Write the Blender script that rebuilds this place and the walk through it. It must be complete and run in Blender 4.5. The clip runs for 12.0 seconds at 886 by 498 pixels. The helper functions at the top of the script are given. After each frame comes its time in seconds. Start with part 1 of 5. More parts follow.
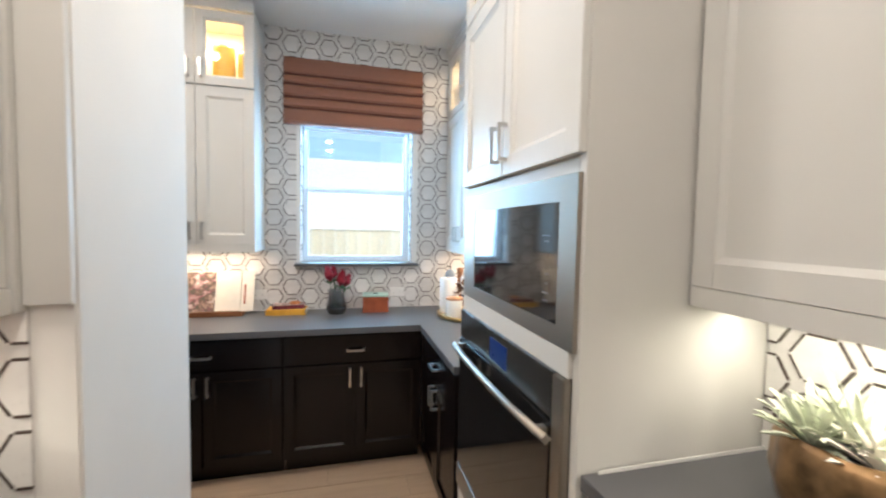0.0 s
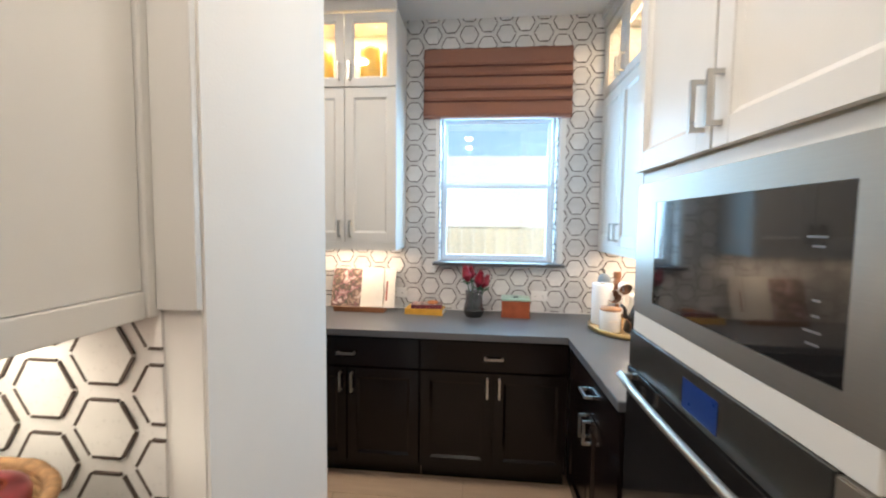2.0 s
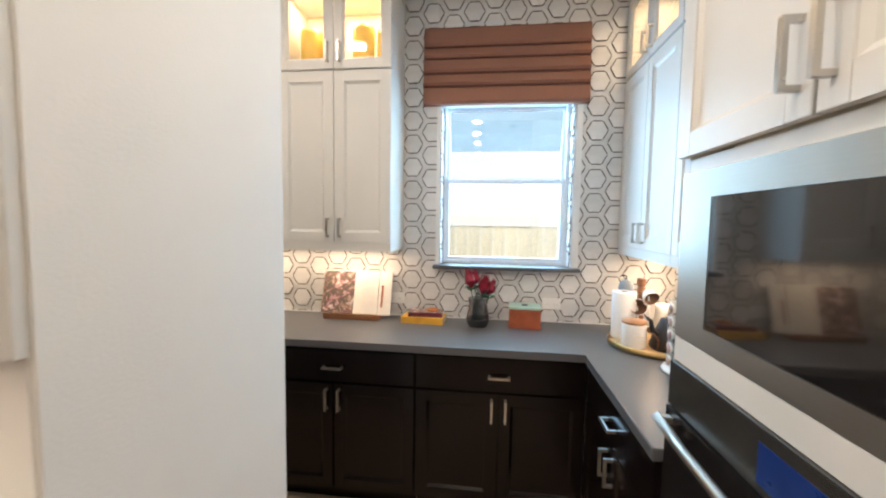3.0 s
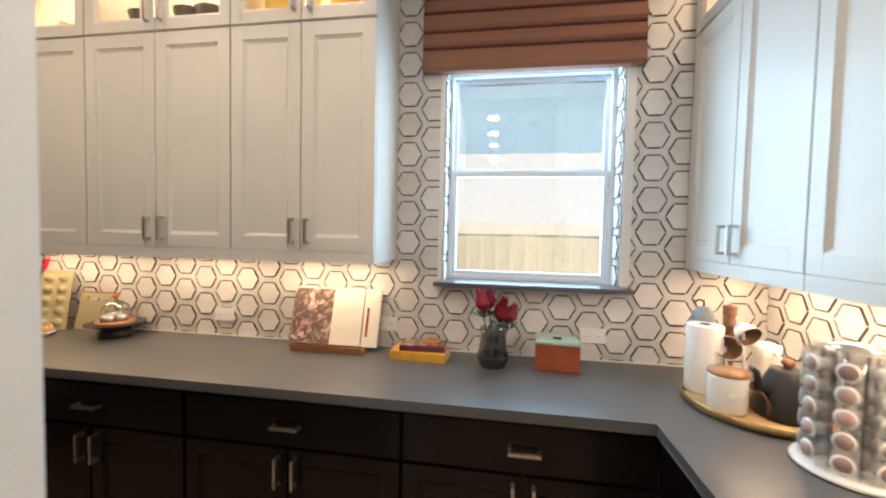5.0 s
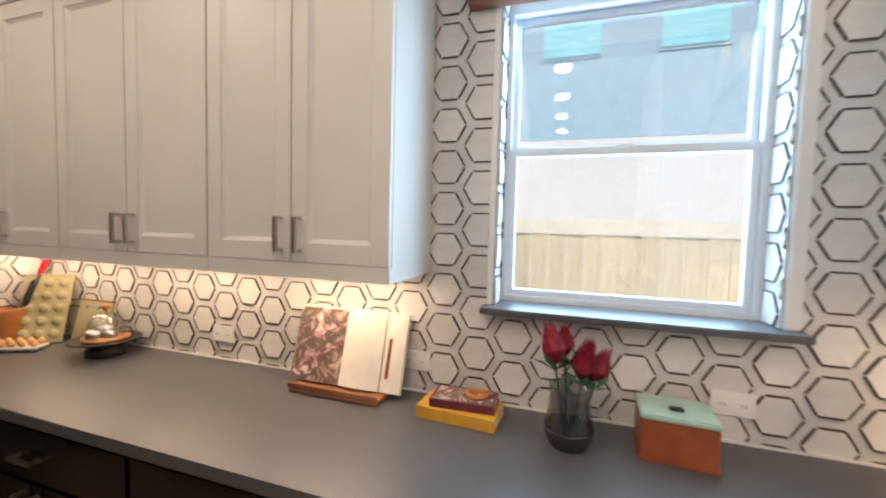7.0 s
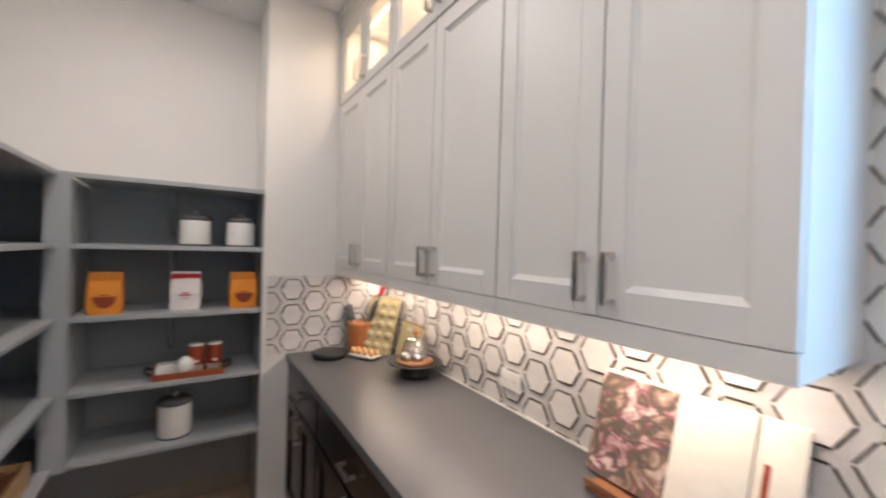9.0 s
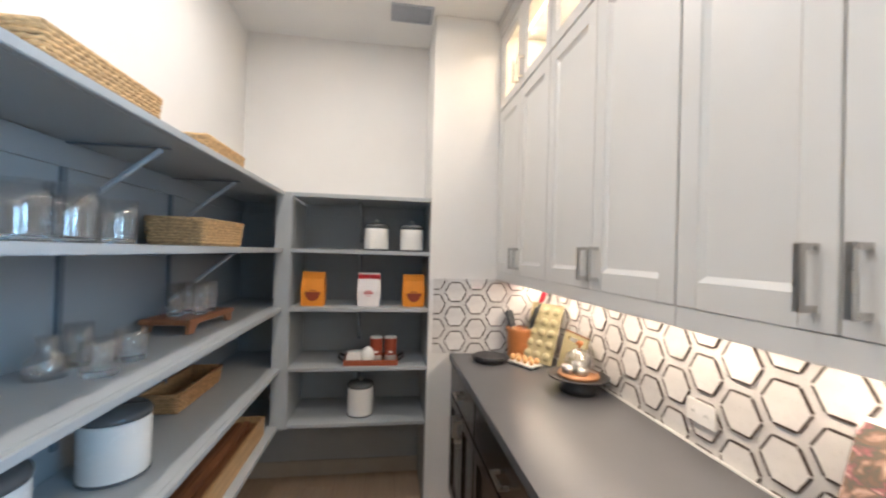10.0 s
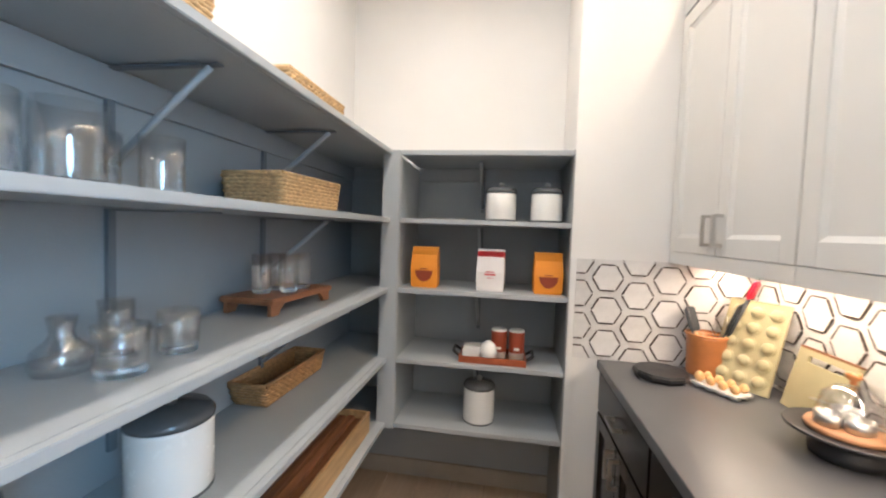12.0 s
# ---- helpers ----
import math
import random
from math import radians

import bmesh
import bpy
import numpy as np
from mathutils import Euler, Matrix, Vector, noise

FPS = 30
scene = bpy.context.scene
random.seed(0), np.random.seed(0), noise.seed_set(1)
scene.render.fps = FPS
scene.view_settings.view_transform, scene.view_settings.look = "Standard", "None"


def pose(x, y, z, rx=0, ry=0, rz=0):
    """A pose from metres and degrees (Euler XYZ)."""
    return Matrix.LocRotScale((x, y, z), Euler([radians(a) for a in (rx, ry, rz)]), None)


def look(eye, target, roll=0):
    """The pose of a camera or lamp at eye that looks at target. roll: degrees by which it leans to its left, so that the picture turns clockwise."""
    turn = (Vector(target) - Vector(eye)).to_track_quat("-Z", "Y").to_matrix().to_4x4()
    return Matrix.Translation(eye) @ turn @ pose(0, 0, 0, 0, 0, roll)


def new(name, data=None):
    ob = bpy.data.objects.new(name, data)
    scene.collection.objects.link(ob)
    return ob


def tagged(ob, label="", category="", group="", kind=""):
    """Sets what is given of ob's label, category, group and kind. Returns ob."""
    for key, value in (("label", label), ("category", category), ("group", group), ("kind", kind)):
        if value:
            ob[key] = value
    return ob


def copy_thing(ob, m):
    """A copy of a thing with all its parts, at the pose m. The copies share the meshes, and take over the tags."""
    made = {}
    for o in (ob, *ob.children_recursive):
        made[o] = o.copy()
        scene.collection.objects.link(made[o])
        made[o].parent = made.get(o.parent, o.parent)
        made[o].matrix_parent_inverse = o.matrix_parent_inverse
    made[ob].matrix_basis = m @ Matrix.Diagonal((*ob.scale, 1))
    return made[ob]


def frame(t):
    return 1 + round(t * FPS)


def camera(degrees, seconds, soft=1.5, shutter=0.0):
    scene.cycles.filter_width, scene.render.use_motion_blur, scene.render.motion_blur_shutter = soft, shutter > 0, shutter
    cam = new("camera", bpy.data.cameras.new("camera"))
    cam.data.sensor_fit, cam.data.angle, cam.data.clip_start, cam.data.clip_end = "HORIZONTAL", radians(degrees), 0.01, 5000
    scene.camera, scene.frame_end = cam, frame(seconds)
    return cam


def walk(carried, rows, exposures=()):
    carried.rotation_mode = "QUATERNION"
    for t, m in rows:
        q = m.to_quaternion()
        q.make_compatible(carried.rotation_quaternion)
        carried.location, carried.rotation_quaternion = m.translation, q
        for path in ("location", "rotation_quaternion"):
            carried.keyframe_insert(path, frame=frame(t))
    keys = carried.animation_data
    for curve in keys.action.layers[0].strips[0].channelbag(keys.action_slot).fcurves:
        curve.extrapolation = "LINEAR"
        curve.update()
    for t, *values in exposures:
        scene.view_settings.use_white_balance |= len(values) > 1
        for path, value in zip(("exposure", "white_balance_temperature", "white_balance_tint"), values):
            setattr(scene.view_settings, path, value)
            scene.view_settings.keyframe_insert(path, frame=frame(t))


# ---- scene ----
cam = camera(96.7, 12.0, soft=2.1, shutter=0.5)
PATH = [
    (0, (0.515, 3.541, 1.535), (1.006, 5.477, 1.431), 1.1),
    (0.5, (0.5, 3.551, 1.534), (0.755, 5.532, 1.429), 0.9),
    (1, (0.495, 3.592, 1.509), (0.538, 5.577, 1.413), 1.2),
    (1.5, (0.491, 3.666, 1.514), (0.381, 5.659, 1.399), 1.0),
    (2, (0.505, 3.806, 1.536), (0.317, 5.799, 1.405), 0.7),
    (2.5, (0.506, 3.933, 1.539), (0.28, 5.916, 1.402), 1.0),
    (3, (0.536, 4.086, 1.54), (0.297, 6.067, 1.4), 0.9),
    (3.2, (0.54, 4.148, 1.541), (0.315, 6.117, 1.406), 0.6),
    (5, (0.518, 4.691, 1.5), (0.199, 6.664, 1.417), 1.2),
    (5.5, (0.503, 4.862, 1.502), (0.175, 6.833, 1.415), 1.3),
    (6, (0.515, 5.027, 1.512), (0.143, 6.991, 1.434), 1.3),
    (6.5, (0.509, 5.143, 1.499), (0.04, 7.086, 1.436), 1.3),
    (6.7, (0.488, 5.197, 1.516), (-0.028, 7.128, 1.424), 1.3),
    (8.3, (0.265, 5.44, 1.545), (-1.012, 7.008, 1.511), 2.2),
    (8.5, (0.212, 5.467, 1.55), (-1.159, 6.923, 1.525), 1.8),
    (9, (0.171, 5.542, 1.547), (-1.52, 6.609, 1.539), 1.7),
    (9.5, (0.135, 5.578, 1.53), (-1.757, 6.216, 1.541), 1.5),
    (10, (0.130, 5.605, 1.518), (-1.851, 5.891, 1.534), 1.6),
    (10.5, (0.090, 5.588, 1.506), (-1.905, 5.600, 1.515), 1.8),
    (11, (-0.005, 5.593, 1.491), (-1.994, 5.393, 1.488), 1.9),
    (11.5, (-0.18, 5.577, 1.476), (-2.166, 5.316, 1.440), 2.0),
    (12, (-0.38, 5.582, 1.466), (-2.351, 5.263, 1.369), 2.0),
]
walk(cam, [(t, look(eye, target, roll)) for t, eye, target, roll in PATH], [(0.0, 0.52, 5900, 7), (3.0, 0.43, 6450, 9), (5.0, 0.23, 7150, 12), (6.7, 0.17, 6900, 13), (8.5, 0.10, 6350, 17), (9.2, 0.45, 5600, 10), (10.0, 0.75, 5650, 8), (12.0, 1.1, 5750, 8)])

world = bpy.data.worlds.new("sky")
scene.world = world
world.use_nodes = True
wn = world.node_tree.nodes
sky = wn.new("ShaderNodeTexSky")
sky.sky_type, sky.sun_disc, sky.sun_elevation, sky.sun_rotation = "NISHITA", False, radians(60), radians(163)
wn["Background"].inputs["Strength"].default_value = 0.15
world.node_tree.links.new(sky.outputs[0], wn["Background"].inputs["Color"])
sun = new("sun", bpy.data.lights.new("sun", "SUN"))
sun.data.energy, sun.data.angle, sun.data.color = 4.1, radians(0.6), (0.97, 0.98, 1.0)
sun.matrix_world = look((0, 0, 20), (-3.3, 11.05, 0))


def lamp(name, x, y, z, size, energy, color, size_y=0.0, aim=(0, 0, -1)):
    ob = new(name, bpy.data.lights.new(name, "AREA"))
    ob.data.energy, ob.data.color, ob.data.size = energy, color, size
    ob.data.shape = "RECTANGLE" if size_y else "DISK"
    if size_y:
        ob.data.size_y = size_y
    ob.matrix_world = look((x, y, z), (x + aim[0], y + aim[1] + 1e-4, z + aim[2]))
    return ob


CEIL = 2.94
NWALL, EWALL, WWALL, SWALL = 6.62, 1.66, -2.62, 4.66
WARM, SOFT, DAY = (1.0, 0.75, 0.52), (1.0, 0.84, 0.69), (0.42, 0.72, 1.0)
DOWNLIGHTS = [(-1.6, 5.35), (-0.55, 5.35), (0.33, 4.70), (0.31, 3.95), (0.29, 3.20), (0.27, 2.45), (0.25, 1.2)]
for x, y in DOWNLIGHTS:
    lamp("downlight_lamp", x, y, CEIL - 0.03, 0.13, 7.5 if y > 5 else 6.0, SOFT)
lamp("window_light", 0.62, 6.84, 1.78, 0.8, 29, DAY, 1.0, (0, -1, -0.15))
UC = [(-1.83, 0.68), (-1.075, 0.66), (-0.36, 0.56)]
for x, w in UC:
    lamp("under_cabinet_lamp", x, 6.48, 1.352, w, 2.3, WARM, 0.03)
lamp("under_cabinet_lamp", 1.50, 5.9, 1.352, 0.03, 6.5, WARM, 1.25)
lamp("under_cabinet_lamp", 1.46, 3.72, 1.352, 0.03, 3.8, (1.0, 0.86, 0.66), 1.1)
lamp("under_cabinet_lamp", -0.36, 3.88, 1.352, 0.03, 5.0, (1.0, 0.86, 0.66), 1.1)


# ---- materials ----
def material(name, color, rough=0.5, metal=0.0, vary=0.06, scale=8.0, bump=0.0, bump_scale=60.0, emit=0.0, stretch=(1, 1, 1), random_tone=0.0, clear=0.0, trans=0.0, rough_vary=0.08, ior=1.45):
    m = bpy.data.materials.new(name)
    m.use_nodes = True
    nt = m.node_tree
    b = nt.nodes["Principled BSDF"]
    link = nt.links.new
    b.inputs["Roughness"].default_value = rough
    b.inputs["Metallic"].default_value = metal
    b.inputs["IOR"].default_value = ior
    b.inputs["Coat Weight"].default_value = clear
    b.inputs["Transmission Weight"].default_value = trans
    tc = nt.nodes.new("ShaderNodeTexCoord")
    mp = nt.nodes.new("ShaderNodeMapping")
    mp.inputs["Scale"].default_value = stretch
    link(tc.outputs["Object"], mp.inputs["Vector"])
    n1 = nt.nodes.new("ShaderNodeTexNoise")
    n1.inputs["Scale"].default_value, n1.inputs["Detail"].default_value = scale, 6.0
    link(mp.outputs[0], n1.inputs["Vector"])
    ramp = nt.nodes.new("ShaderNodeValToRGB")
    c = Vector(color)
    ramp.color_ramp.elements[0].position, ramp.color_ramp.elements[1].position = 0.3, 0.7
    ramp.color_ramp.elements[0].color = (*(c * (1 - vary)), 1)
    ramp.color_ramp.elements[1].color = (*[min(v, 1) for v in (c * (1 + vary))], 1)
    link(n1.outputs["Fac"], ramp.inputs["Fac"])
    out = ramp.outputs["Color"]
    if random_tone:
        oi = nt.nodes.new("ShaderNodeObjectInfo")
        mr = nt.nodes.new("ShaderNodeMapRange")
        mr.inputs["To Min"].default_value, mr.inputs["To Max"].default_value = 1 - random_tone, 1 + random_tone * 0.4
        link(oi.outputs["Random"], mr.inputs["Value"])
        mix = nt.nodes.new("ShaderNodeVectorMath")
        mix.operation = "SCALE"
        link(out, mix.inputs[0])
        link(mr.outputs[0], mix.inputs["Scale"])
        out = mix.outputs[0]
    link(out, b.inputs["Base Color"])
    n2 = nt.nodes.new("ShaderNodeTexNoise")
    n2.inputs["Scale"].default_value, n2.inputs["Detail"].default_value = bump_scale, 4.0
    link(mp.outputs[0], n2.inputs["Vector"])
    rr = nt.nodes.new("ShaderNodeMapRange")
    rr.inputs["To Min"].default_value, rr.inputs["To Max"].default_value = max(rough - rough_vary, 0.01), min(rough + rough_vary, 1)
    link(n2.outputs["Fac"], rr.inputs["Value"])
    link(rr.outputs[0], b.inputs["Roughness"])
    if bump:
        bp = nt.nodes.new("ShaderNodeBump")
        bp.inputs["Strength"].default_value, bp.inputs["Distance"].default_value = bump, 0.002
        link(n2.outputs["Fac"], bp.inputs["Height"])
        link(bp.outputs[0], b.inputs["Normal"])
    if emit:
        b.inputs["Emission Strength"].default_value = emit
        link(out, b.inputs["Emission Color"])
    return m


WALL = material("wall_paint", (0.78, 0.76, 0.73), 0.85, vary=0.02, scale=3, bump=0.25, bump_scale=160)
CEILING = material("ceiling_paint", (0.80, 0.79, 0.77), 0.9, vary=0.02, scale=2, bump=0.4, bump_scale=90)
CAB = material("cabinet_paint", (0.66, 0.645, 0.615), 0.42, vary=0.02, scale=4, bump=0.06, bump_scale=220)
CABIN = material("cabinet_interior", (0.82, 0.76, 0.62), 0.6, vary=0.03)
DARK = material("espresso_wood", (0.005, 0.003, 0.003), 0.22, vary=0.3, scale=14, stretch=(1, 1, 0.15), bump=0.04, bump_scale=90, ior=1.36)
STONE = material("dark_quartz", (0.094, 0.095, 0.102), 0.34, vary=0.04, scale=7, bump=0.0, bump_scale=40, rough_vary=0.006, ior=1.55)
GREY = material("shelf_paint", (0.375, 0.397, 0.41), 0.40, vary=0.05, scale=3, bump=0.08, bump_scale=140)
GREYWALL = material("slate_wall_paint", (0.29, 0.306, 0.312), 0.5, vary=0.04, scale=3, bump=0.25, bump_scale=160)
STEEL = material("brushed_steel", (0.37, 0.335, 0.29), 0.42, 1.0, vary=0.02, scale=6, stretch=(1, 1, 40), bump=0.02, bump_scale=60, rough_vary=0.1)
NICKEL = material("satin_nickel", (0.55, 0.53, 0.50), 0.3, 1.0, vary=0.04)
BLACKGLASS = material("black_glass", (0.014, 0.013, 0.013), 0.07, vary=0.1, clear=0.4, rough_vary=0.02, ior=1.55)
# Black panel glass; the white wall's reflection is put in as a lighter grey.
PANELGLASS = material("reflection_grey_panel", (0.035, 0.033, 0.03), 0.22, vary=0.1, rough_vary=0.03, ior=1.7)
# Darker than the braces: shade on the bracket legs is put into the colour.
STANDARD = material("shaded_leg_steel", (0.15, 0.165, 0.18), 0.45, vary=0.05)
PRINT = material("grey_print", (0.13, 0.13, 0.135), 0.5)
BLACK = material("black_plastic", (0.02, 0.02, 0.022), 0.4, vary=0.1)
FLOOR = material("floor_planks", (0.50, 0.36, 0.245), 0.5, vary=0.08, scale=5, stretch=(0.6, 6, 1), bump=0.12, bump_scale=30, random_tone=0.05)
GAP = material("floor_joint", (0.34, 0.25, 0.18), 0.9)
GROUT = material("pale_grout", (0.66, 0.64, 0.61), 0.8, vary=0.04, scale=30, bump=0.3, bump_scale=200)
MARBLE = material("white_marble_tile", (0.70, 0.68, 0.66), 0.3, vary=0.10, scale=9, bump=0.04, bump_scale=80, random_tone=0.12, rough_vary=0.1)
BAR = material("dark_brown_tile", (0.075, 0.055, 0.045), 0.35, vary=0.2, scale=20, random_tone=0.2)
# White vinyl; the daylight's blue cast is put into the colour.
VINYL = material("blue_cast_vinyl", (0.74, 0.80, 0.86), 0.4, vary=0.01)
BASE = material("taupe_trim", (0.36, 0.31, 0.25), 0.5, vary=0.06)
TRIM = material("white_trim", (0.76, 0.75, 0.73), 0.5, vary=0.02, scale=6)
BLIND = material("terracotta_fabric", (0.27, 0.125, 0.085), 0.85, vary=0.10, scale=120, stretch=(1, 1, 6), bump=0.5, bump_scale=500)
# Fabric darkened to stand for shade between the blind's folds.
FOLDSHADE = material("shaded_fold_fabric", (0.14, 0.05, 0.035), 0.9, vary=0.1, scale=120, bump=0.4, bump_scale=400)
GLOW = material("lamp_lens", (1.0, 0.85, 0.70), 0.5, vary=0.0, emit=6.0)
LED = material("led_strip", (1.0, 0.74, 0.5), 0.5, vary=0.0, emit=5.0)
BLUE = material("blue_display", (0.01, 0.03, 0.15), 0.3, vary=0.1, emit=0.05)


def glass(name, color=(0.95, 0.97, 0.97), rough=0.02, ior=1.45):
    m = bpy.data.materials.new(name)
    m.use_nodes = True
    nt = m.node_tree
    b = nt.nodes["Principled BSDF"]
    b.inputs["Base Color"].default_value = (*color, 1)
    b.inputs["Roughness"].default_value = rough
    b.inputs["Transmission Weight"].default_value = 1.0
    b.inputs["IOR"].default_value = ior
    return m


def pane_material(name, tint=(1, 1, 1), gloss=0.06, edge=0.5):
    m = bpy.data.materials.new(name)
    m.use_nodes = True
    nt = m.node_tree
    nt.nodes.remove(nt.nodes["Principled BSDF"])
    tr, gl, mx, lw, fr = (nt.nodes.new("ShaderNode" + k) for k in ("BsdfTransparent", "BsdfGlossy", "MixShader", "LayerWeight", "MapRange"))
    tr.inputs["Color"].default_value = (*tint, 1)
    gl.inputs["Roughness"].default_value = 0.01
    lw.inputs["Blend"].default_value = 0.25
    fr.inputs["To Min"].default_value, fr.inputs["To Max"].default_value = gloss, edge
    nt.links.new(lw.outputs["Facing"], fr.inputs["Value"])
    nt.links.new(fr.outputs[0], mx.inputs[0])
    nt.links.new(tr.outputs[0], mx.inputs[1])
    nt.links.new(gl.outputs[0], mx.inputs[2])
    nt.links.new(mx.outputs[0], nt.nodes["Material Output"].inputs["Surface"])
    return m


GLASS = pane_material("clear_glass", (0.994, 0.998, 1.0), 0.11, 0.5)
PANE = pane_material("window_glass", gloss=0.09)
CABGLASS = pane_material("cabinet_glass", (0.96, 0.95, 0.92))
SMOKE = pane_material("smoked_glass", (0.70, 0.70, 0.72))


# ---- mesh tools ----
def box(bm, x0, x1, y0, y1, z0, z1, bevel=0.0, m=None):
    r = bmesh.ops.create_cube(bm, size=1.0)
    vs = r["verts"]
    for v in vs:
        v.co = Vector(((x0 + x1) / 2 + v.co.x * (x1 - x0), (y0 + y1) / 2 + v.co.y * (y1 - y0), (z0 + z1) / 2 + v.co.z * (z1 - z0)))
        if m:
            v.co = m @ v.co
    if bevel:
        es = list({e for v in vs for e in v.link_edges})
        bmesh.ops.bevel(bm, geom=es, offset=bevel, segments=2, affect="EDGES", clamp_overlap=True)
    return bm


def lathe(bm, profile, seg=28, cx=0.0, cy=0.0, smooth=True):
    rings = []
    for r, z in profile:
        if r < 1e-5:
            rings.append([bm.verts.new((cx, cy, z))])
        else:
            rings.append([bm.verts.new((cx + r * math.cos(2 * math.pi * i / seg), cy + r * math.sin(2 * math.pi * i / seg), z)) for i in range(seg)])
    for a, b in zip(rings, rings[1:]):
        for i in range(seg):
            j = (i + 1) % seg
            if len(a) == 1 and len(b) > 1:
                f = bm.faces.new((a[0], b[j], b[i]))
            elif len(b) == 1 and len(a) > 1:
                f = bm.faces.new((a[i], a[j], b[0]))
            elif len(a) > 1:
                f = bm.faces.new((a[i], a[j], b[j], b[i]))
            else:
                continue
            f.smooth = smooth
    return bm


def tube(bm, pts, r, seg=8):
    pts = [Vector(p) for p in pts]
    rings = []
    for i, p in enumerate(pts):
        d = (pts[min(i + 1, len(pts) - 1)] - pts[max(i - 1, 0)]).normalized()
        up = Vector((0, 0, 1)) if abs(d.z) < 0.9 else Vector((1, 0, 0))
        a = d.cross(up).normalized()
        b = d.cross(a)
        rr = r[i] if isinstance(r, (list, tuple)) else r
        rings.append([bm.verts.new(p + a * rr * math.cos(2 * math.pi * k / seg) + b * rr * math.sin(2 * math.pi * k / seg)) for k in range(seg)])
    for a, b in zip(rings, rings[1:]):
        for k in range(seg):
            bm.faces.new((a[k], a[(k + 1) % seg], b[(k + 1) % seg], b[k])).smooth = True
    bm.faces.new(rings[0])
    bm.faces.new(rings[-1])
    return bm


def prism(bm, outline, z0, z1, m=None):
    lo = [bm.verts.new((x, y, z0)) for x, y in outline]
    hi = [bm.verts.new((x, y, z1)) for x, y in outline]
    n = len(outline)
    bm.faces.new(lo[::-1])
    bm.faces.new(hi)
    for i in range(n):
        bm.faces.new((lo[i], lo[(i + 1) % n], hi[(i + 1) % n], hi[i]))
    if m:
        for v in lo + hi:
            v.co = m @ v.co
    return bm


def part(name, bm, mat, parent=None, label="", at=None):
    bmesh.ops.recalc_face_normals(bm, faces=bm.faces)
    me = bpy.data.meshes.new(name)
    bm.to_mesh(me)
    bm.free()
    for m in (mat if isinstance(mat, (list, tuple)) else [mat]):
        me.materials.append(m)
    ob = new(name, me)
    ob.parent = parent
    if at is not None:
        ob.matrix_basis = at
    return tagged(ob, label=label)


def thing(name, m, label, category, group=""):
    ob = new(name)
    ob.empty_display_size = 0.1
    ob.matrix_basis = m
    return tagged(ob, label, category, group)


def B(*boxes, bevel=0.0):
    bm = bmesh.new()
    for b in boxes:
        box(bm, *b, bevel=bevel)
    return bm


def structure(name, bm, mat, label=""):
    return tagged(part(name, bm, mat, None, label), kind="structure")


# ---- structure ----
HE, HW, HS = 1.597, -0.66, 0.3
structure("floor", B((-3.0, 2.0, 0.0, 6.9, -0.12, -0.006)), GAP, "pale beige floor planks")
structure("ceiling", B((-3.0, 2.0, 0.0, 6.9, CEIL, CEIL + 0.12)), CEILING, "white textured ceiling")
structure("wall_north", B((-3.0, 0.20, NWALL, 6.82, 0, CEIL), (1.04, 2.0, NWALL, 6.82, 0, CEIL), (0.20, 1.04, NWALL, 6.82, 0, 1.245), (0.20, 1.04, NWALL, 6.82, 2.34, CEIL)), WALL, "painted wall behind the tiles")
structure("wall_east", B((EWALL, 1.86, 4.80, NWALL, 0, CEIL), (HE, 1.9, 0.0, 4.31, 0, CEIL), (EWALL, 1.88, 4.31, 4.80, 0, CEIL)), WALL, "white painted wall")
structure("wall_west", B((WWALL - 0.15, WWALL, SWALL - 0.15, NWALL, 0, CEIL)), WALL, "white painted wall")
structure("wall_return", B((WWALL, -2.205, 5.865, NWALL, 0, CEIL), bevel=0.004), WALL, "white painted wall end")
structure("wall_south", B((WWALL, -0.111, 4.48, SWALL, 0, CEIL)), WALL, "white painted wall")
structure("wall_partition", B((-0.11, 0.0, 4.4795, 5.06, 0, CEIL), bevel=0.006), WALL, "white painted wall end")
structure("wall_hall_west", B((HW - 0.15, HW, 0.0, 4.48, 0, CEIL)), WALL, "white painted wall")
structure("wall_hall_south", B((HW - 0.15, 1.9, -0.12, 0.0, 0, CEIL)), WALL, "white painted wall")
structure("wall_slate_panel", B((-2.617, -0.113, SWALL, SWALL + 0.004, 0.10, 1.84), (WWALL, WWALL + 0.004, SWALL + 0.004, 5.865, 0.10, 1.84), (WWALL + 0.004, -2.206, 5.861, 5.865, 0.0, 1.84), (-0.114, -0.11, SWALL + 0.004, 5.055, 0, 1.84)), GREYWALL, "slate grey painted wall behind the shelves")
structure("baseboard", B((WWALL, WWALL + 0.015, SWALL, 5.865, 0, 0.10), (WWALL + 0.015, -0.115, SWALL, SWALL + 0.015, 0, 0.10), bevel=0.003), BASE, "taupe baseboard")
structure("trim_slate", B((WWALL + 0.004, WWALL + 0.018, 4.70, 5.86, 1.74, 1.81), (-2.6, -0.115, SWALL + 0.004, SWALL + 0.02, 1.735, 1.81), (WWALL + 0.004, WWALL + 0.018, 4.70, 5.86, 0.42, 0.47)), GREYWALL, "grey shelf cleats")
structure("trim_wall_end", B((-2.206, -2.188, 5.865, 5.89, 0, 1.36), bevel=0.003), TRIM, "white edge trim")

structure("trim_caulk", B((-2.2, EWALL - 0.012, NWALL - 0.016, NWALL - 0.0095, 0.9145, 0.921), (EWALL - 0.016, EWALL - 0.0095, 5.215, NWALL - 0.017, 0.9145, 0.921)), TRIM, "white caulk line along the counter")

